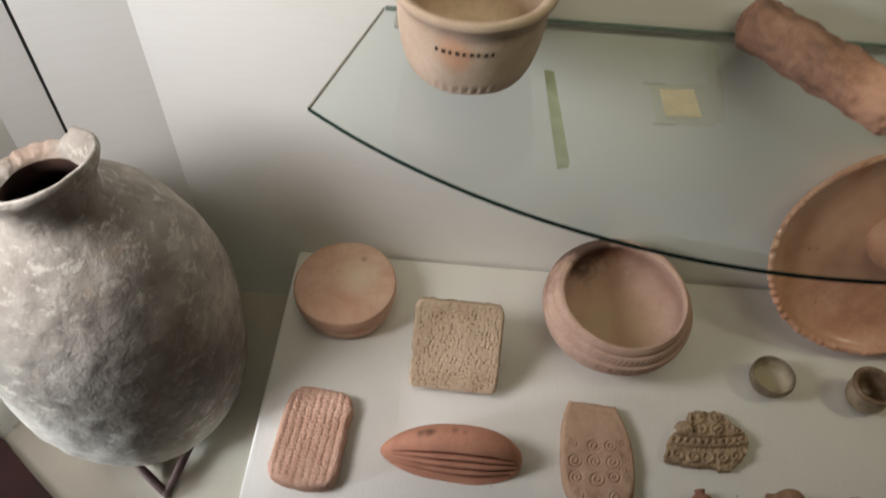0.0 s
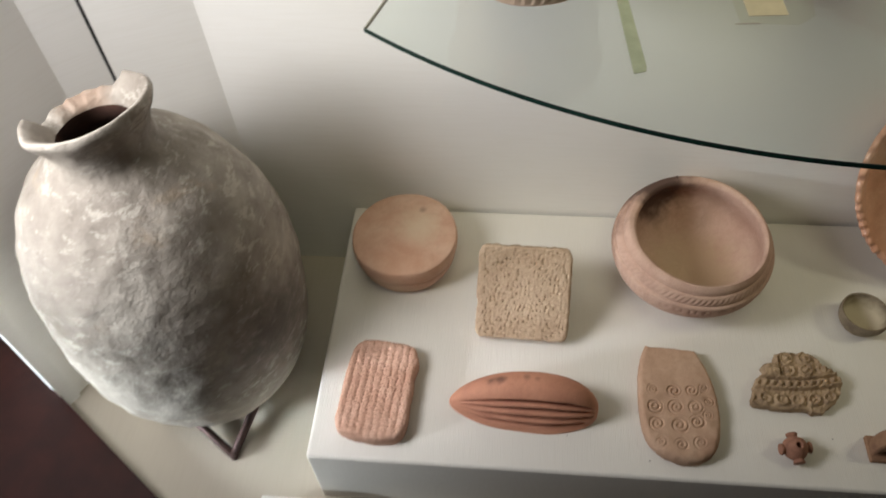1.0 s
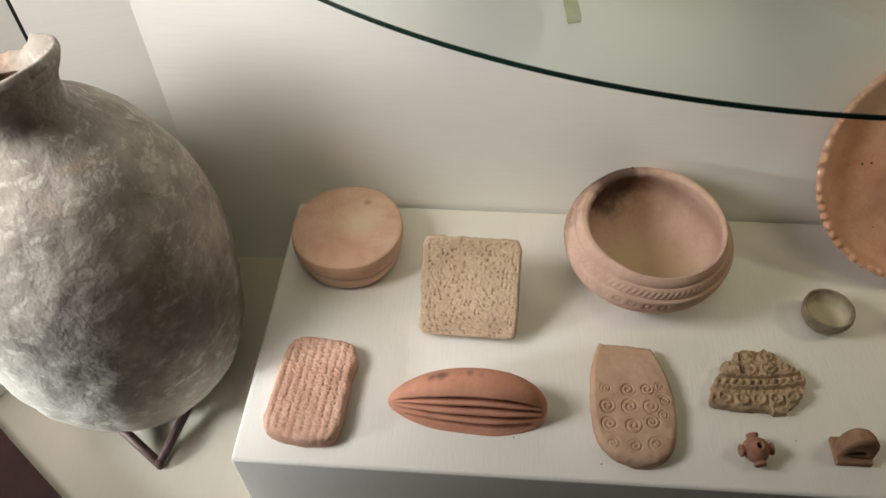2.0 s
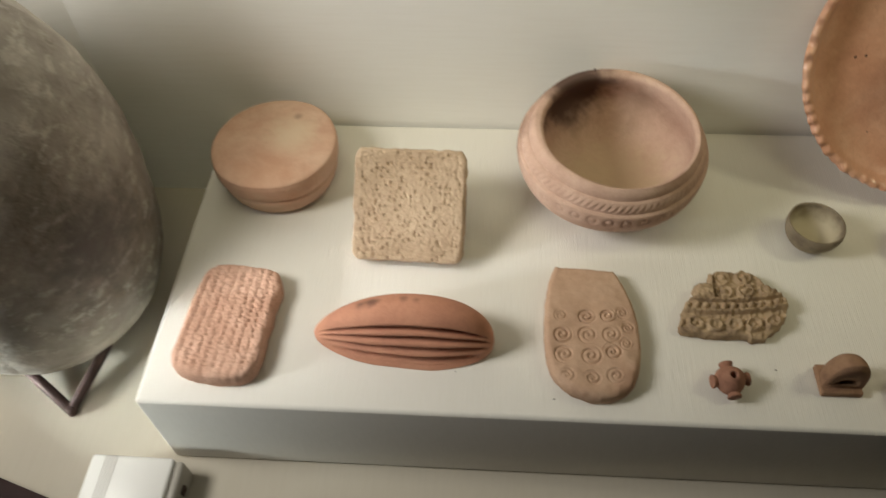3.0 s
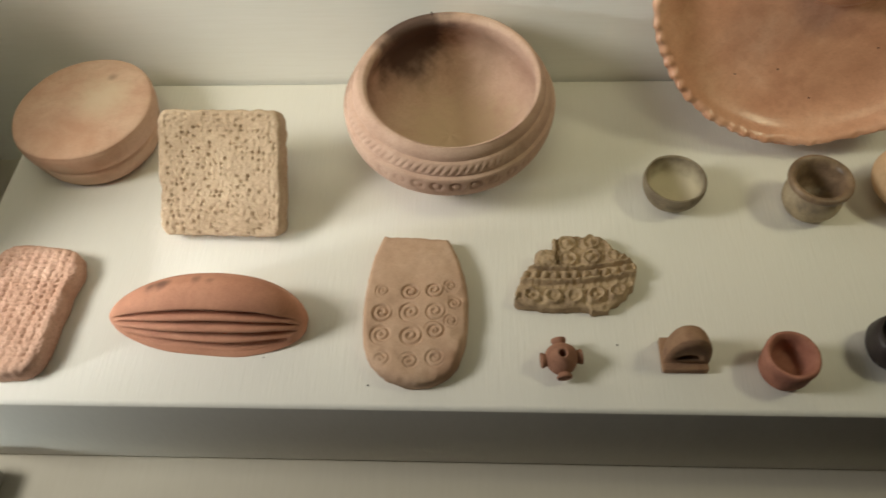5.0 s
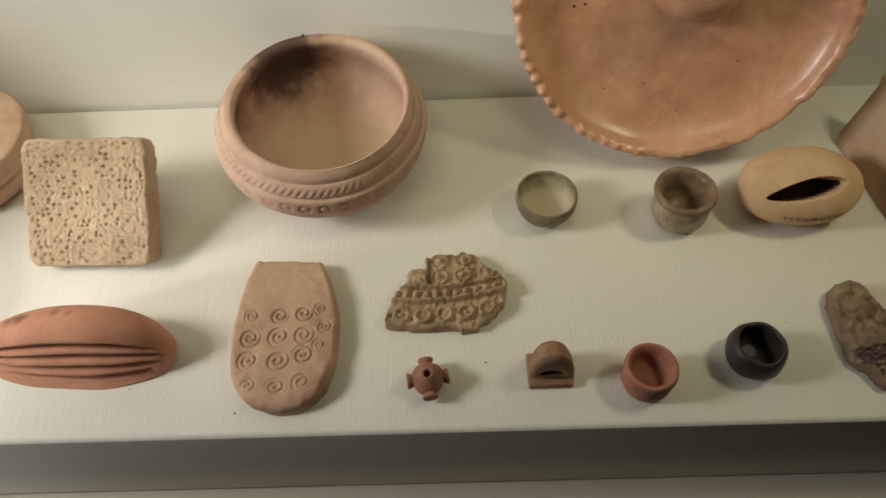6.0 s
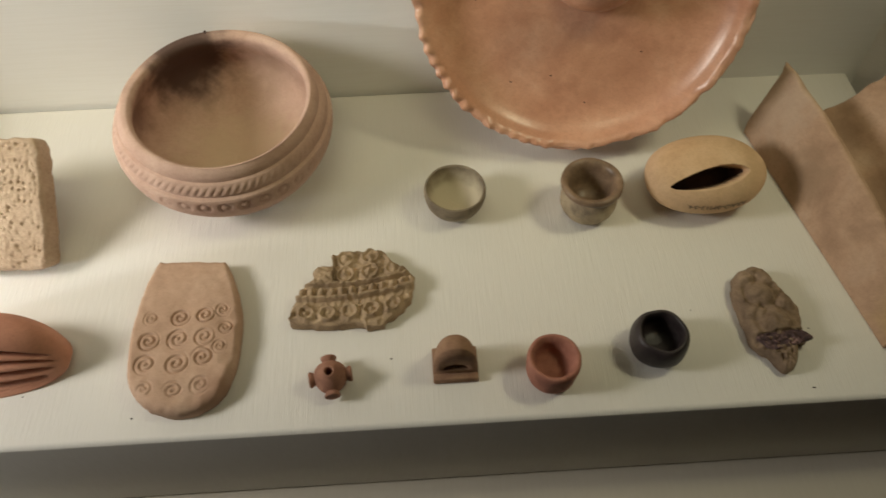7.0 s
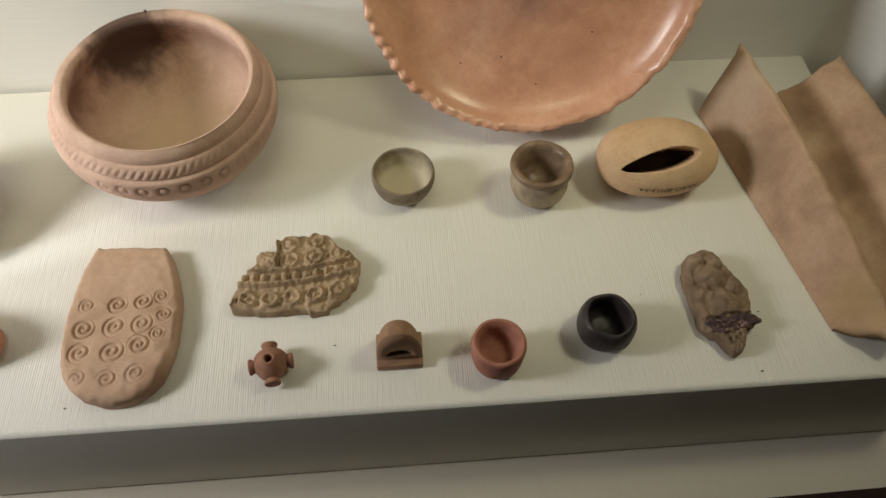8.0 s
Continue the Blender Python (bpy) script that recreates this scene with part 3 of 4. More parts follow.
# ---- the large pieces on the plinth ----
def bowl():
    root = thing("carved_bowl", pose(0.4535, 0.2860, TOP + 0.0052, 3.5, 1.2, 0) @ Matrix.Diagonal((0.985, 0.985, 1.03, 1)), "pinkish terracotta bowl with a rope band and stamped rings", "bowl")
    keys = [(0.006, 0.0), (0.045, 0.001), (0.062, 0.006), (0.079, 0.018), (0.0920, 0.033), (0.0985, 0.045), (0.1010, 0.055), (0.1012, 0.0630), (0.1008, 0.0655), (0.1000, 0.0670),
            (0.0972, 0.0685), (0.0975, 0.0710), (0.0962, 0.0760), (0.0930, 0.0802), (0.0908, 0.0812), (0.0905, 0.0825), (0.0897, 0.0862), (0.0875, 0.0900), (0.0845, 0.0925), (0.0815, 0.0915),
            (0.0795, 0.0870), (0.0830, 0.075), (0.0870, 0.060), (0.0830, 0.040), (0.066, 0.020), (0.040, 0.013), (0.004, 0.012)]
    prof = spline(keys, 130)
    n_in = max(range(130), key=lambda i: prof[i][1])

    def carve(a, i, r, z):
        d = 0.0
        if i < n_in:
            if 0.0694 < z < 0.0798:
                band = math.sin(math.pi * (z - 0.0694) / 0.0104)
                d -= 0.0021 * band * max(0.0, math.sin(a * 88 - (z - 0.073) * 620)) ** 1.4 * (0.75 + 0.5 * noise.noise(Vector((a * 3, 0, 2))))
            if 0.048 < z < 0.066:
                arc = ((math.degrees(a) % 10.0) - 5.0) * math.pi / 180 * r
                ring = math.hypot(arc, z - 0.0575)
                d -= 0.0018 * math.exp(-((ring - 0.0046) / 0.0010) ** 2)
        else:
            # the mouth sits a little off the middle of the rim
            d += min(1.0, max(0.0, (z - 0.05) / 0.03)) * (-0.0014 + 0.0032 * math.cos(a + math.radians(48)))
        x, y = math.cos(a), math.sin(a)
        return r + d + wobble(x, y, z * 9, 1.4, 0.0014), z + wobble(x, y, 5, 1.2, 0.0010)
    whole = lathe(prof, 420, carve)
    low = next(i for i in range(130) if prof[i][1] > 0.0678)
    high = next(i for i in range(130) if prof[i][1] > 0.0814)
    part("body", rows_of(whole, 420, 0, low), M_BOWL, root, "rounded lower body with a row of stamped rings")
    part("rope_band", rows_of(whole, 420, low, high), M_BOWL, root, "band of slanting rope notches")
    part("rim", rows_of(whole, 420, high, n_in + 4), M_BOWL, root)
    part("inside", rows_of(whole, 420, n_in + 4, 129), M_BOWL, root, "hollow with a soot stain")
    # hair crack in the rim at the back
    for pts in (((-0.0205, 0.0755, 0.0850), (-0.0185, 0.0790, 0.0915), (-0.0195, 0.0835, 0.0935)), ((0.052, 0.064, 0.079), (0.060, 0.0605, 0.084), (0.0605, 0.0600, 0.080))):
        for a, b in zip(pts, pts[1:]):
            part("crack", rod(a, b, 0.0011, 6), M_HOLLOW, root, "dark crack")


def drum():
    root = thing("clay_disc", pose(0.088, 0.2915, TOP), "smooth buff terracotta disc with a grooved side", "disc")
    prof = spline([(0.008, 0.0), (0.050, 0.0), (0.0575, 0.002), (0.0622, 0.009), (0.0655, 0.018), (0.0664, 0.0240), (0.0652, 0.0268), (0.0652, 0.0282), (0.0676, 0.0305), (0.0696, 0.036),
                   (0.0704, 0.044), (0.0700, 0.0500), (0.0672, 0.0540), (0.050, 0.0555), (0.004, 0.0560)], 110)

    def hand(a, i, r, z):
        x, y = math.cos(a), math.sin(a)
        return r + wobble(x, y, z * 6, 1.2, 0.0022), z + (0.0012 * x if z > 0.03 else 0)
    whole = lathe(prof, 120, hand)
    cut = next(i for i in range(110) if prof[i][1] > 0.0276)
    part("foot", rows_of(whole, 120, 0, cut), M_DISC, root, "narrower lower band below the groove")
    part("plate", rows_of(whole, 120, cut, 109), M_DISC, root)


def tile():
    a, b = Vector((0.186, 0.166, 0.808)), Vector((0.187, 0.250, 0.884))
    lean = math.degrees(math.atan2(b.z - a.z, b.y - a.y))
    root = thing("porous_tile", pose(0.2440, 0.1760, TOP - 0.001, lean, 0, -1.5), "square porous buff clay tile leaning back", "tile")
    w, h, c = 0.0575, 0.116, 0.010
    plan = []
    for cx, cy, a0 in ((w - c, c, -90), (w - c, h - c, 0), (-w + c, h - c, 90), (-w + c, c, 180)):
        for k in range(6):
            t = math.radians(a0 + 18 * k)
            plan.append((cx + c * math.cos(t), cy + c * math.sin(t)))
    dense = []
    for p, q in zip(plan, plan[1:] + plan[:1]):
        n = max(1, int(math.hypot(q[0] - p[0], q[1] - p[1]) / 0.0014))
        for k in range(n):
            x, y = p[0] + (q[0] - p[0]) * k / n, p[1] + (q[1] - p[1]) * k / n
            dense.append((x + wobble(x, y, 2, 60, 0.0016), y + wobble(x, y, 7, 60, 0.0016)))
    rnd = random.Random(4)
    pits = {}
    for i in range(22):
        for j in range(23):
            x, y = -0.054 + 0.0051 * i + rnd.uniform(-0.0016, 0.0016), 0.003 + 0.0049 * j + rnd.uniform(-0.0016, 0.0016)
            pits.setdefault((int((x + 1) / 0.006), int((y + 1) / 0.006)), []).append((x, y, max(0.0, rnd.uniform(-0.0016, 0.0038)), rnd.uniform(0.0009, 0.0013)))

    def pores(x, y):
        gx, gy, d = int((x + 1) / 0.006), int((y + 1) / 0.006), wobble(x, y * 0.6, 1, 300, 0.0006) + wobble(x, y, 3, 40, 0.001)
        for i in (-1, 0, 1):
            for j in (-1, 0, 1):
                for px, py, dep, rad in pits.get((gx + i, gy + j), ()):
                    q = ((x - px) ** 2 + (y - py) ** 2) / rad ** 2
                    if q < 6:
                        d -= dep * math.exp(-q)
        return d
    part("body", slab(dense, 0.024, 0.0045, pores, 74, 0, False, 0.02), M_TILE, root)
    sup = thing("tile_support", pose(0.244, 0.262, TOP), "small cream wedge propping the tile from behind", "support")
    part("block", prism([(-0.03, -0.025), (0.03, -0.025), (0.03, 0.0), (-0.03, 0.0)], 0.0, 0.040, 0.002), M_LABEL, sup)


def tablet():
    root = thing("pitted_tablet", pose(0.0750, 0.0845, TOP, 0, 0, -4.0), "rough pink clay tablet with rows of pits", "tablet")
    plan = [(-0.032, -0.060), (0.0, -0.0655), (0.030, -0.062), (0.0405, -0.050), (0.0425, -0.034), (0.0413, -0.012), (0.0422, 0.004), (0.0405, 0.020), (0.0428, 0.038), (0.0400, 0.050), (0.032, 0.0605), (0.006, 0.064),
            (-0.024, 0.0635), (-0.0385, 0.052), (-0.0425, 0.02), (-0.042, -0.02), (-0.0415, -0.046)]

    rnd = random.Random(21)
    pits = {}
    for i in range(10):
        y = -0.064
        while y < 0.064:
            x = -0.041 + 0.0090 * i + rnd.uniform(-0.0011, 0.0011)
            pits.setdefault((int((x + 1) / 0.008), int((y + 1) / 0.008)), []).append((x, y, rnd.uniform(0.0004, 0.0025), rnd.uniform(0.0010, 0.0015), rnd.uniform(0.0011, 0.0018)))
            y += rnd.uniform(0.0040, 0.0066)

    def rows(x, y):
        d = 0.0002 * math.cos(2 * math.pi * (x + 0.0365) / 0.0090) + wobble(x, y, 2, 330, 0.0007) + wobble(x, y, 5, 120, 0.0005) + wobble(x, y, 8, 30, 0.0012)
        gx, gy = int((x + 1) / 0.008), int((y + 1) / 0.008)
        for i in (-1, 0, 1):
            for j in (-1, 0, 1):
                for px, py, dep, rx, ry in pits.get((gx + i, gy + j), ()):
                    q = ((x - px) / rx) ** 2 + ((y - py - 0.3 * (x - px)) / ry) ** 2
                    if q < 6:
                        d -= dep * math.exp(-q)
        return d
    part("body", slab(plan, 0.0205, 0.006, rows, 84, 320, True, 0.016), M_TABLET, root)


def boat():
    root = thing("grooved_rubber", pose(0.2485, 0.0745, TOP, 0, 0, -0.5), "orange terracotta almond-shaped rubber with long grooves", "rubber")
    half, nu, nv = 0.0872, 150, 150
    verts, faces = [], []
    for i in range(nu + 1):
        v = -1 + 2 * i / nu
        u = (v - 0.16) / (1.16 if v < 0.16 else 0.84)
        s = max(0.0, 1 - abs(u) ** 2.1) ** (0.64 if u < 0 else 0.46)
        w, h, z0 = 0.0325 * s + 0.0006, 0.0555 * s ** 1.05 + 0.0055, 0.0075 * (1 - s)
        for j in range(nv + 1):
            a = math.pi * j / nv
            ad = 180.0 * j / nv
            y = w * (abs(math.cos(a)) ** 0.9) * (1 if ad < 90 else -1) + 0.004 * s
            z = z0 + h * math.sin(a)
            cut = 0.0
            # grooves run along the front face
            for n, (g, reach) in enumerate(((122, 0.93), (138, 0.97), (153, 0.94), (167, 0.82))):
                g = g + (5 if n == 0 else 2) * u * u
                if abs(u) < reach:
                    fade = min(1.0, (reach - abs(u)) * 7)
                    d = ad - g
                    cut += 0.0108 * fade * s * math.exp(-(d / (1.8 if d < 0 else 5.0)) ** 2)
            if 123 < ad < 178:
                cut += 0.0034 * s * min(1.0, (0.95 - abs(u)) * 6 if abs(u) < 0.95 else 0)
            y += cut * abs(math.cos(a)) * 1.1
            z -= cut * math.sin(a) * 0.8
            verts.append((v * half, y + wobble(u, math.cos(a), math.sin(a), 2.2, 0.0012) * s, max(0.0, z)))
    w = nv + 1
    for i in range(nu):
        for j in range(nv):
            faces.append((i * w + j, i * w + j + 1, (i + 1) * w + j + 1, (i + 1) * w + j))
        faces.append((i * w, (i + 1) * w, (i + 1) * w + nv, i * w + nv))
    faces.append(tuple(range(w)))
    faces.append(tuple(nu * w + j for j in range(w))[::-1])
    part("body", (verts, faces), M_BOAT, root)


def spiral_tablet():
    root = thing("spiral_tablet", pose(0.4315, 0.0885, TOP), "tan clay tablet stamped with rows of spirals", "tablet")
    plan = [(-0.0365, 0.0728), (-0.030, 0.0742), (-0.004, 0.0735), (0.018, 0.0715), (0.0250, 0.0690), (0.0340, 0.048), (0.0410, 0.022), (0.0428, -0.006), (0.0402, -0.036),
            (0.030, -0.060), (0.006, -0.0715), (-0.023, -0.0655), (-0.0415, -0.046), (-0.0470, -0.018), (-0.0475, 0.012), (-0.0440, 0.047)]
    rnd = random.Random(9)
    curls = []
    for j, (y, r) in enumerate(((0.0150, 0.0088), (-0.0060, 0.0098), (-0.0280, 0.0098), (-0.0515, 0.0094))):
        for i, x in enumerate((-0.0315, -0.0080, 0.0135)):
            r2 = r * rnd.uniform(0.92, 1.06) * (0.75 if (i, j) == (0, 0) else 0.85 if j == 3 else 1.0)
            curls.append((x + 0.001 * j + rnd.uniform(-0.001, 0.001), y + 0.003 * (i == 2) * (j > 1) + rnd.uniform(-0.001, 0.001), r2, rnd.uniform(0, 6.28), rnd.uniform(0.0016, 0.0024)))
    for x, y, r in ((0.0275, 0.0200, 0.0066), (0.0310, 0.0025, 0.0070), (0.0285, -0.0150, 0.0066)):
        curls.append((x, y, r, rnd.uniform(0, 6.28), 0.0016))

    def spirals(x, y):
        d = wobble(x, y, 0, 30, 0.0016) + wobble(x, y, 6, 130, 0.0005) - 0.005 * max(0.0, noise.noise(Vector((x * 60, y * 60, 2)))) * max(0.0, (x - 0.018) / 0.022) * (y < 0.03) + 0.0012 * max(0, 1 - (x * x + y * y) / 0.005)
        for cx, cy, r, ph, dep in curls:
            dx, dy = x - cx, y - cy
            q = math.hypot(dx, dy)
            if q < r + 0.002:
                pitch = r / 1.9
                k = ((q - pitch * (math.atan2(dy, dx) + ph) / (2 * math.pi)) % pitch) / pitch - 0.5
                fade = min(1.0, max(0.0, (r + 0.0006 - q) / 0.0012))
                d -= dep * math.exp(-(k / 0.20) ** 2) * fade
        return d
    part("body", slab(plan, 0.0155, 0.0058, spirals, 92, 330, True, 0.012), M_SPIRAL, root)


def plaque():
    root = thing("relief_plaque", pose(0.5665, 0.1235, TOP, 0, 0, -2), "broken olive-brown clay plaque with moulded relief bands", "plaque")
    plan = [(-0.0505, -0.030), (-0.0500, -0.022), (-0.044, 0.000), (-0.0335, 0.010), (-0.0325, 0.0215), (-0.0180, 0.0250), (-0.0165, 0.0375), (0.008, 0.0425), (0.026, 0.0420),
            (0.036, 0.030), (0.0500, 0.0195), (0.0545, 0.012), (0.0515, -0.008), (0.0420, -0.022), (0.0320, -0.0290), (0.028, -0.0345), (0.016, -0.0355), (0.010, -0.0325), (-0.018, -0.0345)]

    def bands(x, y):
        y = y - 0.10 * x - 2.2 * x * x + 0.002
        d = wobble(x, y, 0, 260, 0.0016) + wobble(x, y, 4, 90, 0.0012)
        if y < -0.0085:
            t = ((x + 0.046) % 0.0185) / 0.0185 - 0.5
            q = math.hypot(t * 0.0185, y + 0.021)
            d += 0.0034 * math.exp(-((q - 0.0062) / 0.0017) ** 2) + 0.0022 * math.exp(-(q / 0.0028) ** 2) - 0.0012
        elif y < -0.0035:
            d += 0.0040 * math.sin(math.pi * (y + 0.0085) / 0.005)
        elif y < 0.0055:
            t = ((x + 0.003) % 0.0088) / 0.0088 - 0.5
            q = math.hypot(t * 0.0088, y - 0.001)
            d += 0.0042 * max(0.0, 1 - (q / 0.0042) ** 2) - 0.001
        elif y < 0.0095:
            d += 0.0036 * math.sin(math.pi * (y - 0.0055) / 0.004)
        else:
            if x < -0.016:
                d += 0.0035
            else:
                t, v = ((x + 0.016) % 0.0215) / 0.0215 - 0.5, ((y - 0.0095) % 0.0165) / 0.0165 - 0.5
                q = math.hypot(t * 0.0215, v * 0.0165)
                d += 0.0044 * math.exp(-(q / 0.0042) ** 2) + 0.0026 * math.exp(-((q - 0.0072) / 0.0013) ** 2) - 0.0012
        return d
    part("body", slab(plan, 0.0125, 0.0035, lambda x, y: 1.25 * bands(x, y), 74, 300, True, 0.05), M_PLAQUE, root)


def tray():
    n = Vector((-0.075, -0.93, 0.35)).normalized()
    up = (Vector((0, 0, 1)) - n * n.z).normalized()
    side = up.cross(n)
    m = Matrix.Translation((0.7850, 0.3230, 0.9600)) @ Matrix((side, up, n)).transposed().to_4x4()
    root = thing("large_tray", m, "large orange terracotta tray with a crimped rim leaning on the wall", "tray")
    prof = spline([(0.006, -0.030), (0.10, -0.029), (0.128, -0.022), (0.141, -0.008), (0.1485, 0.000), (0.1500, 0.005), (0.1470, 0.0085), (0.1420, 0.0065), (0.135, -0.003), (0.122, -0.012),
                   (0.10, -0.017), (0.05, -0.018), (0.004, -0.018)], 90)

    def crimp(a, i, r, z):
        x, y = math.cos(a), math.sin(a)
        k = 0.0
        if r > 0.138:
            f = min(1.0, (r - 0.138) / 0.008)
            k = f * (0.00065 * math.sin(a * 66 + 2.6 * math.sin(3 * a) + 1.5 * math.sin(7 * a)) * max(0.25, -0.9 * x + 0.2) + wobble(x, y, z * 20, 9, 0.0012) + wobble(x, y, z * 20, 22, 0.0006))
        return r + k + wobble(x, y, 0, 1.2, 0.002), z + k * 2.4 + wobble(x * r, y * r, 3, 14, 0.0016)
    part("body", lathe(prof, 432, crimp), M_TRAY, root)
    knob = spline([(0.003, -0.022), (0.036, -0.021), (0.041, -0.012), (0.040, 0.002), (0.034, 0.016), (0.024, 0.026), (0.014, 0.030), (0.0105, 0.029), (0.0085, 0.022), (0.007, 0.010), (0.002, 0.008)], 50)
    k = part("knob", lathe(knob, 72, lambda a, i, r, z: (r * (1 + 0.05 * math.sin(2 * a + 1)), z)), M_TRAY, root, "hollow rounded centre knob")
    k.location = (0.010, 0.020, 0.0)
    for x, y, s in ((-0.136, -0.02, 0.0016), (-0.095, -0.012, 0.0018), (-0.085, -0.010, 0.0014), (-0.022, -0.084, 0.0009), (0.012, -0.11, 0.0008), (0.06, -0.06, 0.0008), (-0.06, -0.09, 0.0007)):
        d = part("pit", slab([(s, 0), (0, s * 0.8), (-s * 1.4, 0), (0, -s)], 0.0008, 0.0003, None, 2, 12), M_HOLLOW, root, "dark pit")
        r = math.hypot(x, y)
        d.location = (x, y, -0.0178 if r < 0.105 else -0.0178 + (r - 0.105) * 0.42)


def sherd():
    root = thing("gutter_tile", pose(1.030, 0.170, TOP, 0, 0, 9.8), "long folded tan roof tile piece, weathered and chipped", "roof tile")
    across = [(-0.041, 0.0), (-0.034, 0.024), (-0.018, 0.056), (-0.011, 0.060), (-0.005, 0.053), (0.001, 0.034), (0.012, 0.020), (0.024, 0.016), (0.038, 0.022), (0.056, 0.042), (0.070, 0.054), (0.082, 0.050), (0.098, 0.015)]
    n_u, n_v, th = 70, 90, 0.009
    curve = spline(across, n_u)
    verts, faces = [], []
    for layer in (0, 1):
        for i in range(n_v + 1):
            v = i / n_v
            for j, (x, z) in enumerate(curve):
                u = j / (n_u - 1)
                # ragged ends: a tall broken corner behind, a rounded tip in front
                back = 0.146 + 0.006 * math.exp(-((u - 0.26) / 0.07) ** 2) - 0.034 * math.exp(-((u - 0.50) / 0.10) ** 2) - 0.012 * max(0, 0.2 - u) / 0.2 - 0.030 * max(0.0, min(1.0, (u - 0.5) / 0.2))
                front = -0.152 + 0.030 * max(0.0, 0.25 - u) / 0.25 + 0.004 * math.sin(u * 23)
                y = front + (back - front) * v
                y += (0.004 * noise.noise(Vector((u * 14, 0, v * 3)))) * (1 if i in (0, n_v) else 0.3)
                rise = 0.45 + 0.55 * min(1.0, v * 1.5) ** 0.8
                zz = z * rise + wobble(u, v * 3, 0, 6, 0.0022) + 0.012 * v * min(1.0, u / 0.2)
                px = x
                if layer:
                    zz = max(0.0, zz - th)
                    px *= 0.985
                verts.append((px, y, max(0.0005 if not layer else 0.0, zz)))
    w = n_u
    size = (n_v + 1) * w
    for i in range(n_v):
        for j in range(w - 1):
            a = i * w + j
            faces.append((a, a + 1, a + w + 1, a + w))
            faces.append((size + a, size + a + w, size + a + w + 1, size + a + 1))
    for j in range(w - 1):
        faces.append((j, size + j, size + j + 1, j + 1))
        a = n_v * w + j
        faces.append((a, a + 1, size + a + 1, size + a))
    for i in range(n_v):
        a = i * w
        faces.append((a, a + w, size + a + w, size + a))
        a = i * w + w - 1
        faces.append((a, size + a, size + a + w, a + w))
    part("body", (verts, faces), M_SHERD, root)


bowl()
drum()
tile()
tablet()
boat()
spiral_tablet()
plaque()
tray()
sherd()


# ---- the small pieces ----
def small_cup(name, x, y, keys, material, label, segs=80, tip=(0, 0), rough=0.0004, dent=None, collar=None):
    root = thing(name, pose(x, y, TOP + 0.0002, tip[0], tip[1], 0), label, "cup", "miniature cups")
    prof = spline(keys, 56)

    def hand(a, i, r, z):
        cx, cy = math.cos(a), math.sin(a)
        k = wobble(cx, cy, z * 30, 1.6, rough * 2)
        if dent:
            k += dent(a, r, z)
        return r + k, z + wobble(cx, cy, 4, 1.3, rough) * min(1, z / 0.01)
    whole = lathe(prof, segs, hand)
    if not collar:
        part("body", whole, material, root)
        return
    cut = next(i for i in range(56) if prof[i][1] > collar[0])
    part("body", rows_of(whole, segs, 0, cut), material, root)
    part("collar", rows_of(whole, segs, cut, 55), collar[1], root, collar[2])


def cups():
    small_cup("miniature_bowl", 0.664, 0.2165, [(0.003, 0.0), (0.012, 0.0), (0.020, 0.005), (0.0262, 0.014), (0.0288, 0.023), (0.0285, 0.030), (0.0274, 0.0312), (0.0262, 0.0300),
              (0.0258, 0.024), (0.022, 0.014), (0.013, 0.008), (0.002, 0.007)], M_GREYCUP, "miniature round olive-grey clay bowl")
    small_cup("miniature_pot", 0.788, 0.2055, [(0.003, 0.0), (0.014, 0.0), (0.0205, 0.004), (0.0255, 0.013), (0.0262, 0.023), (0.0232, 0.0310), (0.0228, 0.0340), (0.0268, 0.0368), (0.0284, 0.0395), (0.0282, 0.0425),
              (0.0268, 0.0442), (0.0238, 0.0440), (0.0205, 0.0405), (0.0185, 0.032), (0.016, 0.020), (0.008, 0.014), (0.002, 0.013)], M_CUPTWO, "miniature mottled clay pot with a thick collar rim", rough=0.00022, collar=(0.0338, M_COLLAR, "glossy brown collar and mouth"))
    small_cup("miniature_cup", 0.7305, 0.0375, [(0.003, 0.0), (0.013, 0.0), (0.0185, 0.003), (0.0208, 0.011), (0.0212, 0.021), (0.0218, 0.027), (0.0208, 0.0305), (0.0185, 0.0310), (0.0160, 0.027),
              (0.0150, 0.022), (0.012, 0.013), (0.002, 0.011)], M_REDCUP, "miniature brick-red clay cup with a thick rim")

    def facets(a, r, z):
        return 0.0004 * math.cos(a * 5 + 0.6) * (1 if r > 0.014 else 0.4)
    small_cup("miniature_cup", 0.8205, 0.0545, [(0.003, 0.0), (0.012, 0.0), (0.0185, 0.004), (0.0238, 0.013), (0.0234, 0.022), (0.0214, 0.029), (0.0190, 0.0315), (0.0172, 0.0305), (0.0165, 0.026),
              (0.0165, 0.018), (0.012, 0.010), (0.002, 0.008)], M_BLACKCUP, "miniature burnished black clay cup", dent=facets)


def inked(words, size, place):
    """Flat lettering bent on to a surface by place(along, up)."""
    curve = bpy.data.curves.new("lettering", "FONT")
    curve.body, curve.size, curve.resolution_u, curve.align_x, curve.align_y = words, size, 2, "CENTER", "CENTER"
    carrier = new("lettering", curve)
    me = bpy.data.meshes.new_from_object(carrier.evaluated_get(bpy.context.evaluated_depsgraph_get()))
    geo = [place(v.co.x, v.co.y) for v in me.vertices], [tuple(p.vertices) for p in me.polygons]
    bpy.data.objects.remove(carrier)
    bpy.data.curves.remove(curve)
    bpy.data.meshes.remove(me)
    return geo


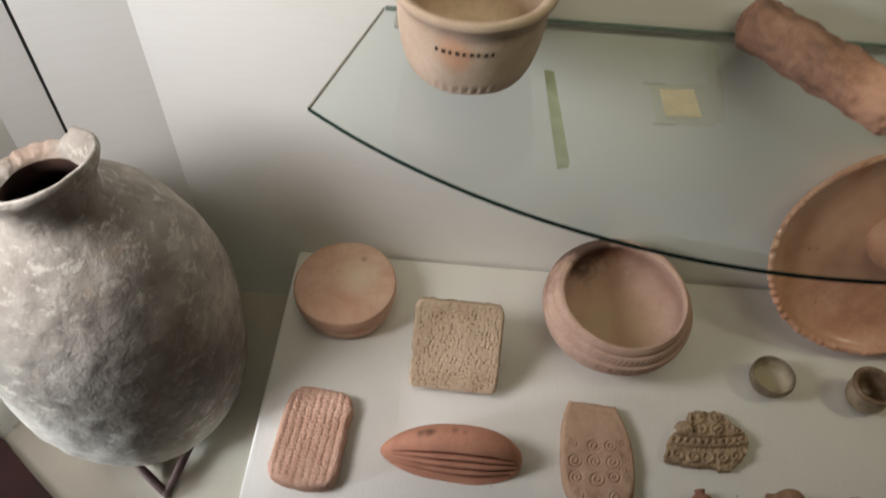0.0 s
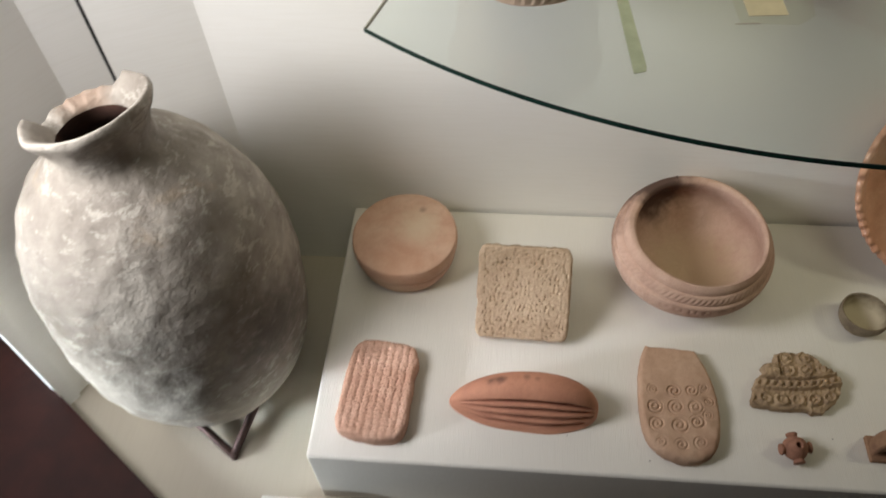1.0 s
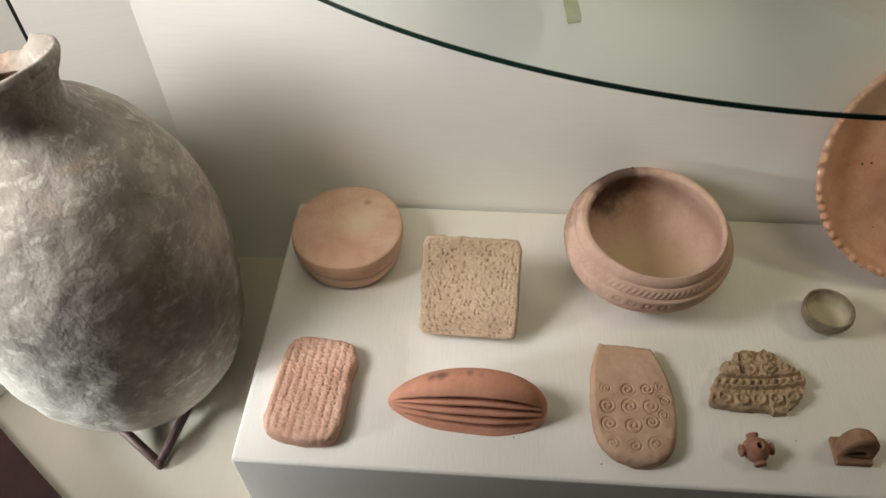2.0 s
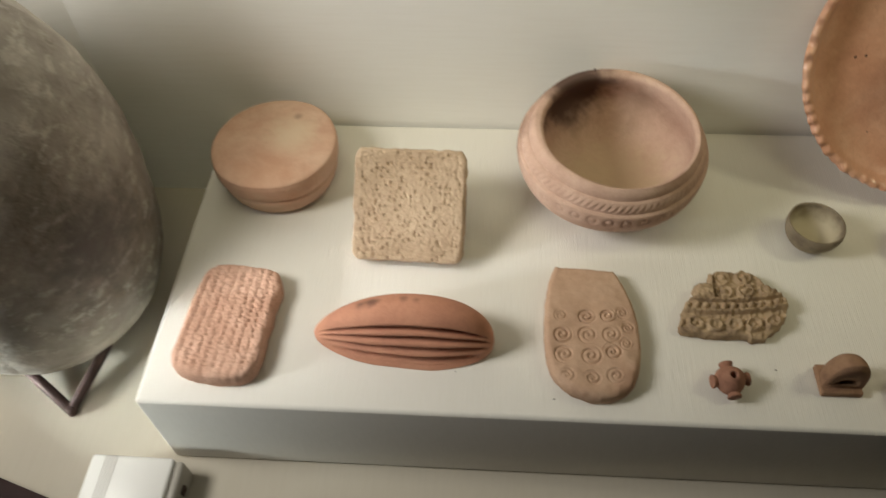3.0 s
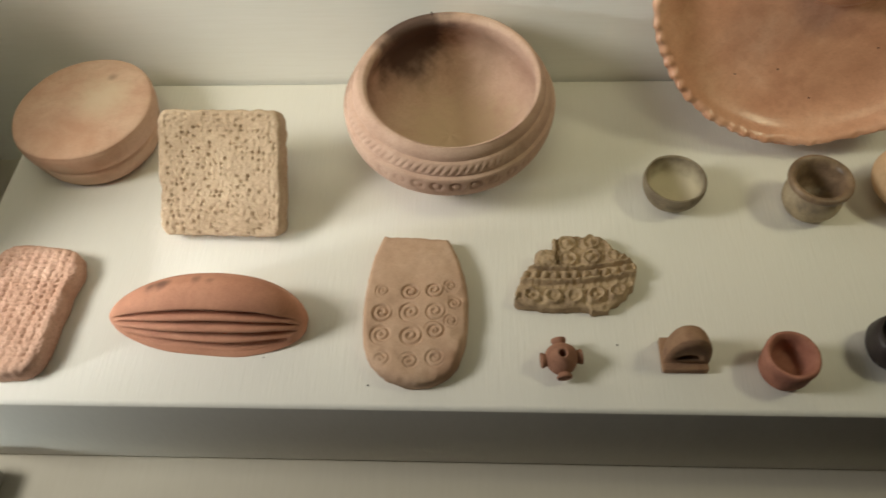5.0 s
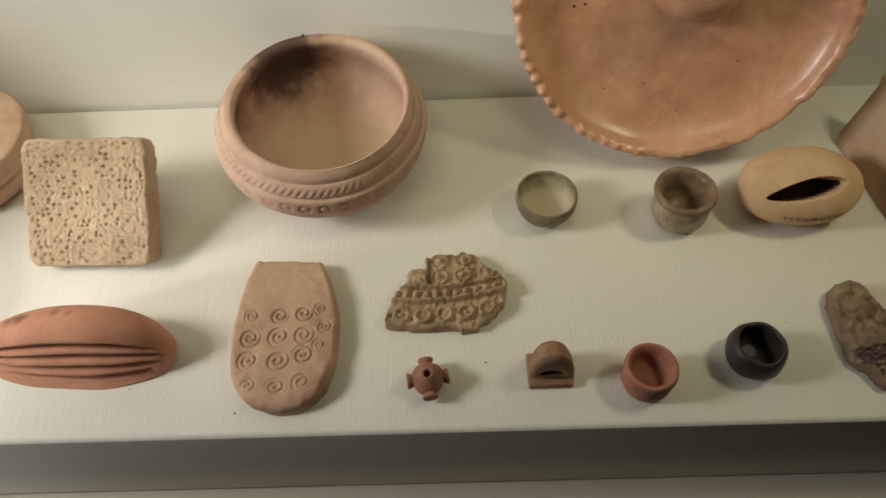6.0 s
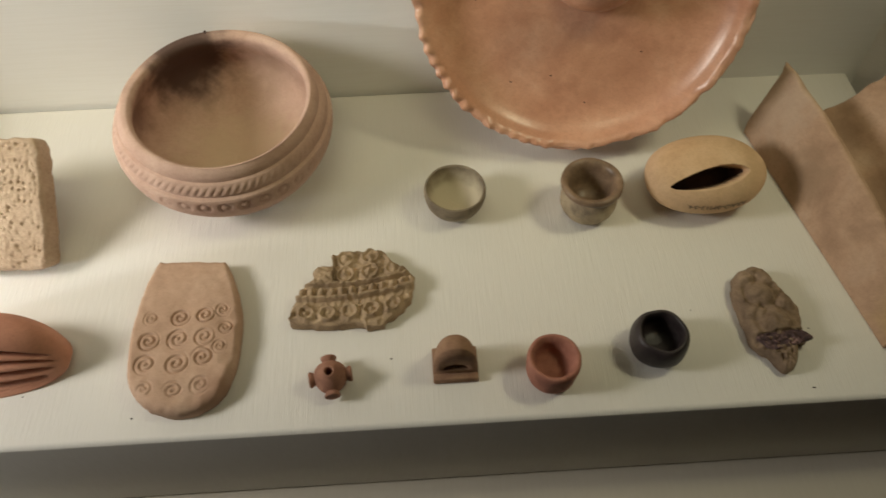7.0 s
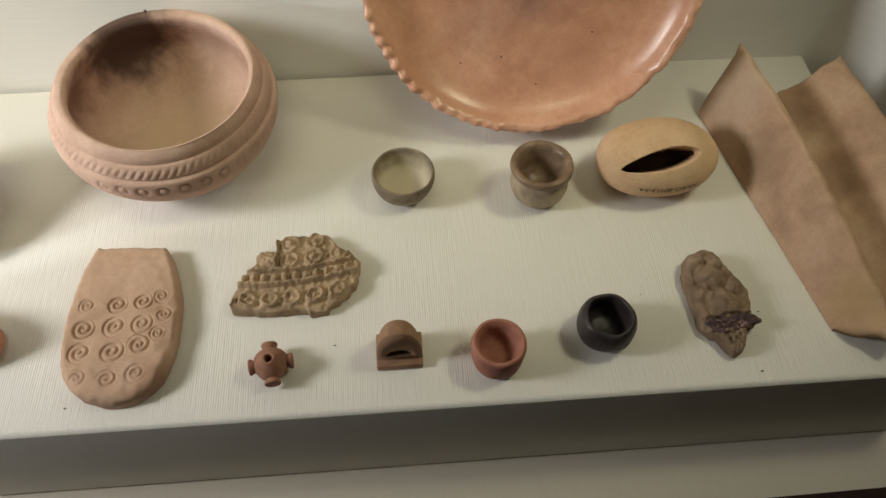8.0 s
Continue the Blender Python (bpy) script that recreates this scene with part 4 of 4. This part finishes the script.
def cowrie():
    root = thing("cowrie_shaped_rattle", pose(0.8985, 0.2170, TOP + 0.0305, 0, 0, 3), "ochre clay almond-shaped vessel with a dark slit", "vessel")
    nu, nv = 220, 240

    def shell(along, up):
        """The mark stands upside down along the lower front."""
        u = (-along - 0.002) / 0.0565
        s = (1 - u * u) ** (0.5 * (0.80 if u < 0 else 0.80 + 0.35 * u))
        a = 0.02 - up / 0.034
        return 0.0565 * u, -0.0403 * s * math.cos(a) - 0.0001, 0.0308 * s * math.sin(a)
    verts, faces = [], []
    sunk = set()
    look_dir = Vector((-0.06, -0.62, 0.78)).normalized()
    sx = Vector((1, 0, 0))
    sy = look_dir.cross(sx).normalized()
    for i in range(nu + 1):
        t = math.pi * i / nu
        u = -math.cos(t)
        s = math.sin(t) ** (0.80 if u < 0 else 0.80 + 0.35 * u)
        for j in range(nv):
            a = 2 * math.pi * j / nv
            p = Vector((0.0565 * u, 0.0400 * s * math.cos(a), 0.0305 * s * math.sin(a)))
            p0 = p.length
            q = p.normalized()
            if q.dot(look_dir) > 0:
                x, y = p.dot(sx), p.dot(sy)
                x, y = x + 0.0075, y - 0.13 * x + 0.0035
                lens = 1 - (x / 0.0355) ** 2
                if lens > 0:
                    width = 0.0088 * lens ** 0.75 * (1 + 6 * x) + 0.0003
                    k = max(0.0, 1 - (y / width) ** 6)
                    p -= look_dir * 0.034 * min(1.0, k * 1.6) * min(1.0, lens * 2.5)
            if p.length < p0 - 0.006:
                sunk.add(len(verts))
            verts.append(tuple(p))
    inner = []
    for i in range(nu):
        for j in range(nv):
            k = (j + 1) % nv
            face = (i * nv + j, i * nv + k, (i + 1) * nv + k, (i + 1) * nv + j)
            (inner if all(n in sunk for n in face) else faces).append(face)
    faces.append(tuple(range(nv)))
    faces.append(tuple(nu * nv + j for j in range(nv)))
    part("body", (verts, faces), M_COWRIE, root)
    used = sorted({n for face in inner for n in face})
    at = {n: k for k, n in enumerate(used)}
    # inner faces coloured dark to paint the shade inside the slit
    part("slit", ([verts[n] for n in used], [tuple(at[n] for n in face) for face in inner]), M_HOLLOW, root, "hollow behind the slit, coloured dark for its shade")
    part("inventory_mark", inked("ARAO-BM13-54.", 0.0079, shell), M_INK, root, "small dark inked inventory mark", smooth=False)


def bead():
    root = thing("knobbed_bead", pose(0.5515, 0.041, TOP + 0.0122, 6, 0, 3) @ Matrix.Diagonal((0.87, 0.87, 0.87, 1)), "small red-brown clay bead with four knobs", "bead")
    prof = spline([(0.0015, -0.0140), (0.009, -0.0125), (0.0150, -0.004), (0.0150, 0.004), (0.0105, 0.0110), (0.0060, 0.0150), (0.0048, 0.0156), (0.0036, 0.0145), (0.0030, 0.006), (0.0010, 0.003)], 40)
    part("body", lathe(prof, 48, lambda a, i, r, z: (r * (1 + 0.03 * math.sin(3 * a)), z)), M_BEAD, root)
    for k in range(4):
        knob = part("knob", lathe(spline([(0.0045, 0.009), (0.0052, 0.013), (0.0068, 0.0165), (0.0074, 0.0185), (0.0064, 0.0198), (0.002, 0.0200)], 20), 28), M_BEAD, root)
        knob.matrix_basis = pose(0, 0, 0, 0, 0, 90 * k + 4) @ pose(0, 0, 0, 0, 90, 0)


def stamp():
    root = thing("stamp_seal", pose(0.6525, 0.0345, TOP), "brown clay stamp seal with a hooded loop handle", "seal")
    part("base", box(-0.0185, 0.0185, 0.0, 0.030, 0.0, 0.0075, 0.0014, 2), M_STAMP, root)
    nu, nv = 40, 40
    verts, faces = [], []
    for i in range(nu + 1):
        a = math.pi * i / nu
        for j in range(nv + 1):
            b = math.pi * 0.5 * j / nv
            r = 0.0184
            x, z = r * math.copysign(abs(math.cos(a)) ** 0.85, math.cos(a)), 0.0410 * math.sin(a) ** 0.85
            y = 0.0060 + 0.0230 * math.sin(b)
            f = math.cos(b) ** 0.55
            verts.append((x * f, y, 0.0068 + z * f))
    w = nv + 1
    for i in range(nu):
        for j in range(nv):
            faces.append((i * w + j, i * w + j + 1, (i + 1) * w + j + 1, (i + 1) * w + j))
    # front face of the hood with its round opening
    ring0 = [i * w for i in range(nu + 1)]
    inner, deep = [], []
    for i in range(nu + 1):
        a = math.pi * i / nu
        verts.append((0.0100 * math.cos(a), 0.0050, 0.0150 + 0.0090 * math.sin(a)))
        inner.append(len(verts) - 1)
    for i in range(nu + 1):
        a = math.pi * i / nu
        verts.append((0.0075 * math.cos(a), 0.0215, 0.0150 + 0.0065 * math.sin(a)))
        deep.append(len(verts) - 1)
    for i in range(nu):
        faces.append((ring0[i], ring0[i + 1], inner[i + 1], inner[i]))
        faces.append((inner[i], inner[i + 1], deep[i + 1], deep[i]))
    faces.append(tuple(deep))
    faces.append((ring0[0], inner[0], inner[-1], ring0[-1]))
    faces.append((inner[0], deep[0], deep[-1], inner[-1]))
    part("handle", (verts, faces), M_STAMP, root)


def figure():
    root = thing("moulded_fragment", pose(0.9195, 0.075, TOP, 0, 0, 5), "grey-brown moulded clay fragment with a dark broken end", "fragment")
    plan = [(-0.0195, 0.030), (-0.012, 0.044), (0.004, 0.0475), (0.014, 0.040), (0.019, 0.024), (0.0270, 0.010), (0.0265, -0.006), (0.0225, -0.016), (0.0240, -0.026), (0.014, -0.030), (0.006, -0.046), (-0.004, -0.050), (-0.012, -0.036),
            (-0.021, -0.026), (-0.022, -0.004), (-0.0215, 0.014)]

    def lumps(x, y):
        d = wobble(x, y, 0, 200, 0.0016) + 0.006 * max(0.0, 1 - (x / 0.024) ** 2)
        for cx, cy, r, h in ((-0.010, 0.033, 0.007, 0.003), (0.007, 0.032, 0.007, 0.003), (-0.002, 0.018, 0.011, 0.004), (0.017, 0.008, 0.008, 0.003), (-0.013, 0.004, 0.008, 0.003), (0.001, -0.008, 0.013, 0.003)):
            q = ((x - cx) ** 2 + (y - cy) ** 2) / r ** 2
            d += h * math.exp(-q * 1.6) - 0.6 * h * math.exp(-((math.sqrt(q) - 1.15) / 0.22) ** 2)
        if y < -0.018:
            d += -0.005 + wobble(x, y, 6, 330, 0.004)
        return d
    part("body", slab(plan, 0.0135, 0.005, lumps, 60, 200, True, 0.05), M_FIGURE, root)
    plan2 = [(-0.019, -0.020), (0.0, -0.0175), (0.020, -0.020), (0.025, -0.028), (0.012, -0.031), (0.0, -0.033), (-0.012, -0.032)]
    b = part("broken_edge", slab(plan2, 0.0025, 0.001, lambda x, y: wobble(x, y, 1, 420, 0.003), 20, 90, True, 0.08), M_BROKEN, root, "dark crumbling broken edge")
    b.location = (0, 0, 0.0128)


def label_block():
    root = thing("white_block", pose(-0.0235, -0.0375, FLOOR, 0, 0, -0.5), "small white plastic block with a ribbed end on the case floor", "block")
    part("body", box(-0.0455, 0.0400, -0.028, 0.021, 0.0, 0.0395, 0.003, 3), M_LABEL, root)
    for k in range(4):
        part("rib", box(-0.031 + 0.0035 * k, -0.0295 + 0.0035 * k, -0.026, 0.0195, 0.0390, 0.0402, 0.0004, 1), M_LABEL, root)
    part("end_cap", box(0.0402, 0.0500, -0.0265, 0.0195, 0.0, 0.0365, 0.004, 3), M_LABELGREY, root, "dull grey end cap")
    # no hole is cut: a thin dark patch paints its shade
    part("socket", box(0.0495, 0.0503, -0.010, 0.000, 0.014, 0.024, 0.002, 2), M_HOLLOW, root, "dark patch painting the shade of a hole in the end cap")


def crumbs():
    rnd = random.Random(12)
    bm = bmesh.new()
    for x, y in ((0.392, 0.0205), (0.952, 0.060), (0.941, 0.012), (0.30, 0.045), (0.86, 0.09), (0.60, 0.06), (0.955, 0.066)):
        s = rnd.uniform(0.0005, 0.0011)
        bmesh.ops.create_icosphere(bm, subdivisions=1, radius=s, matrix=Matrix.Translation((x, y, TOP + s * 0.6)) @ Matrix.Diagonal((1.6, 0.8, 0.7, 1)))
    tagged(part("crumbs", bm, M_HOLLOW), "tiny dark clay crumbs on the plinth", "crumbs", kind="stuff")


cups()
cowrie()
bead()
stamp()
figure()
label_block()
crumbs()
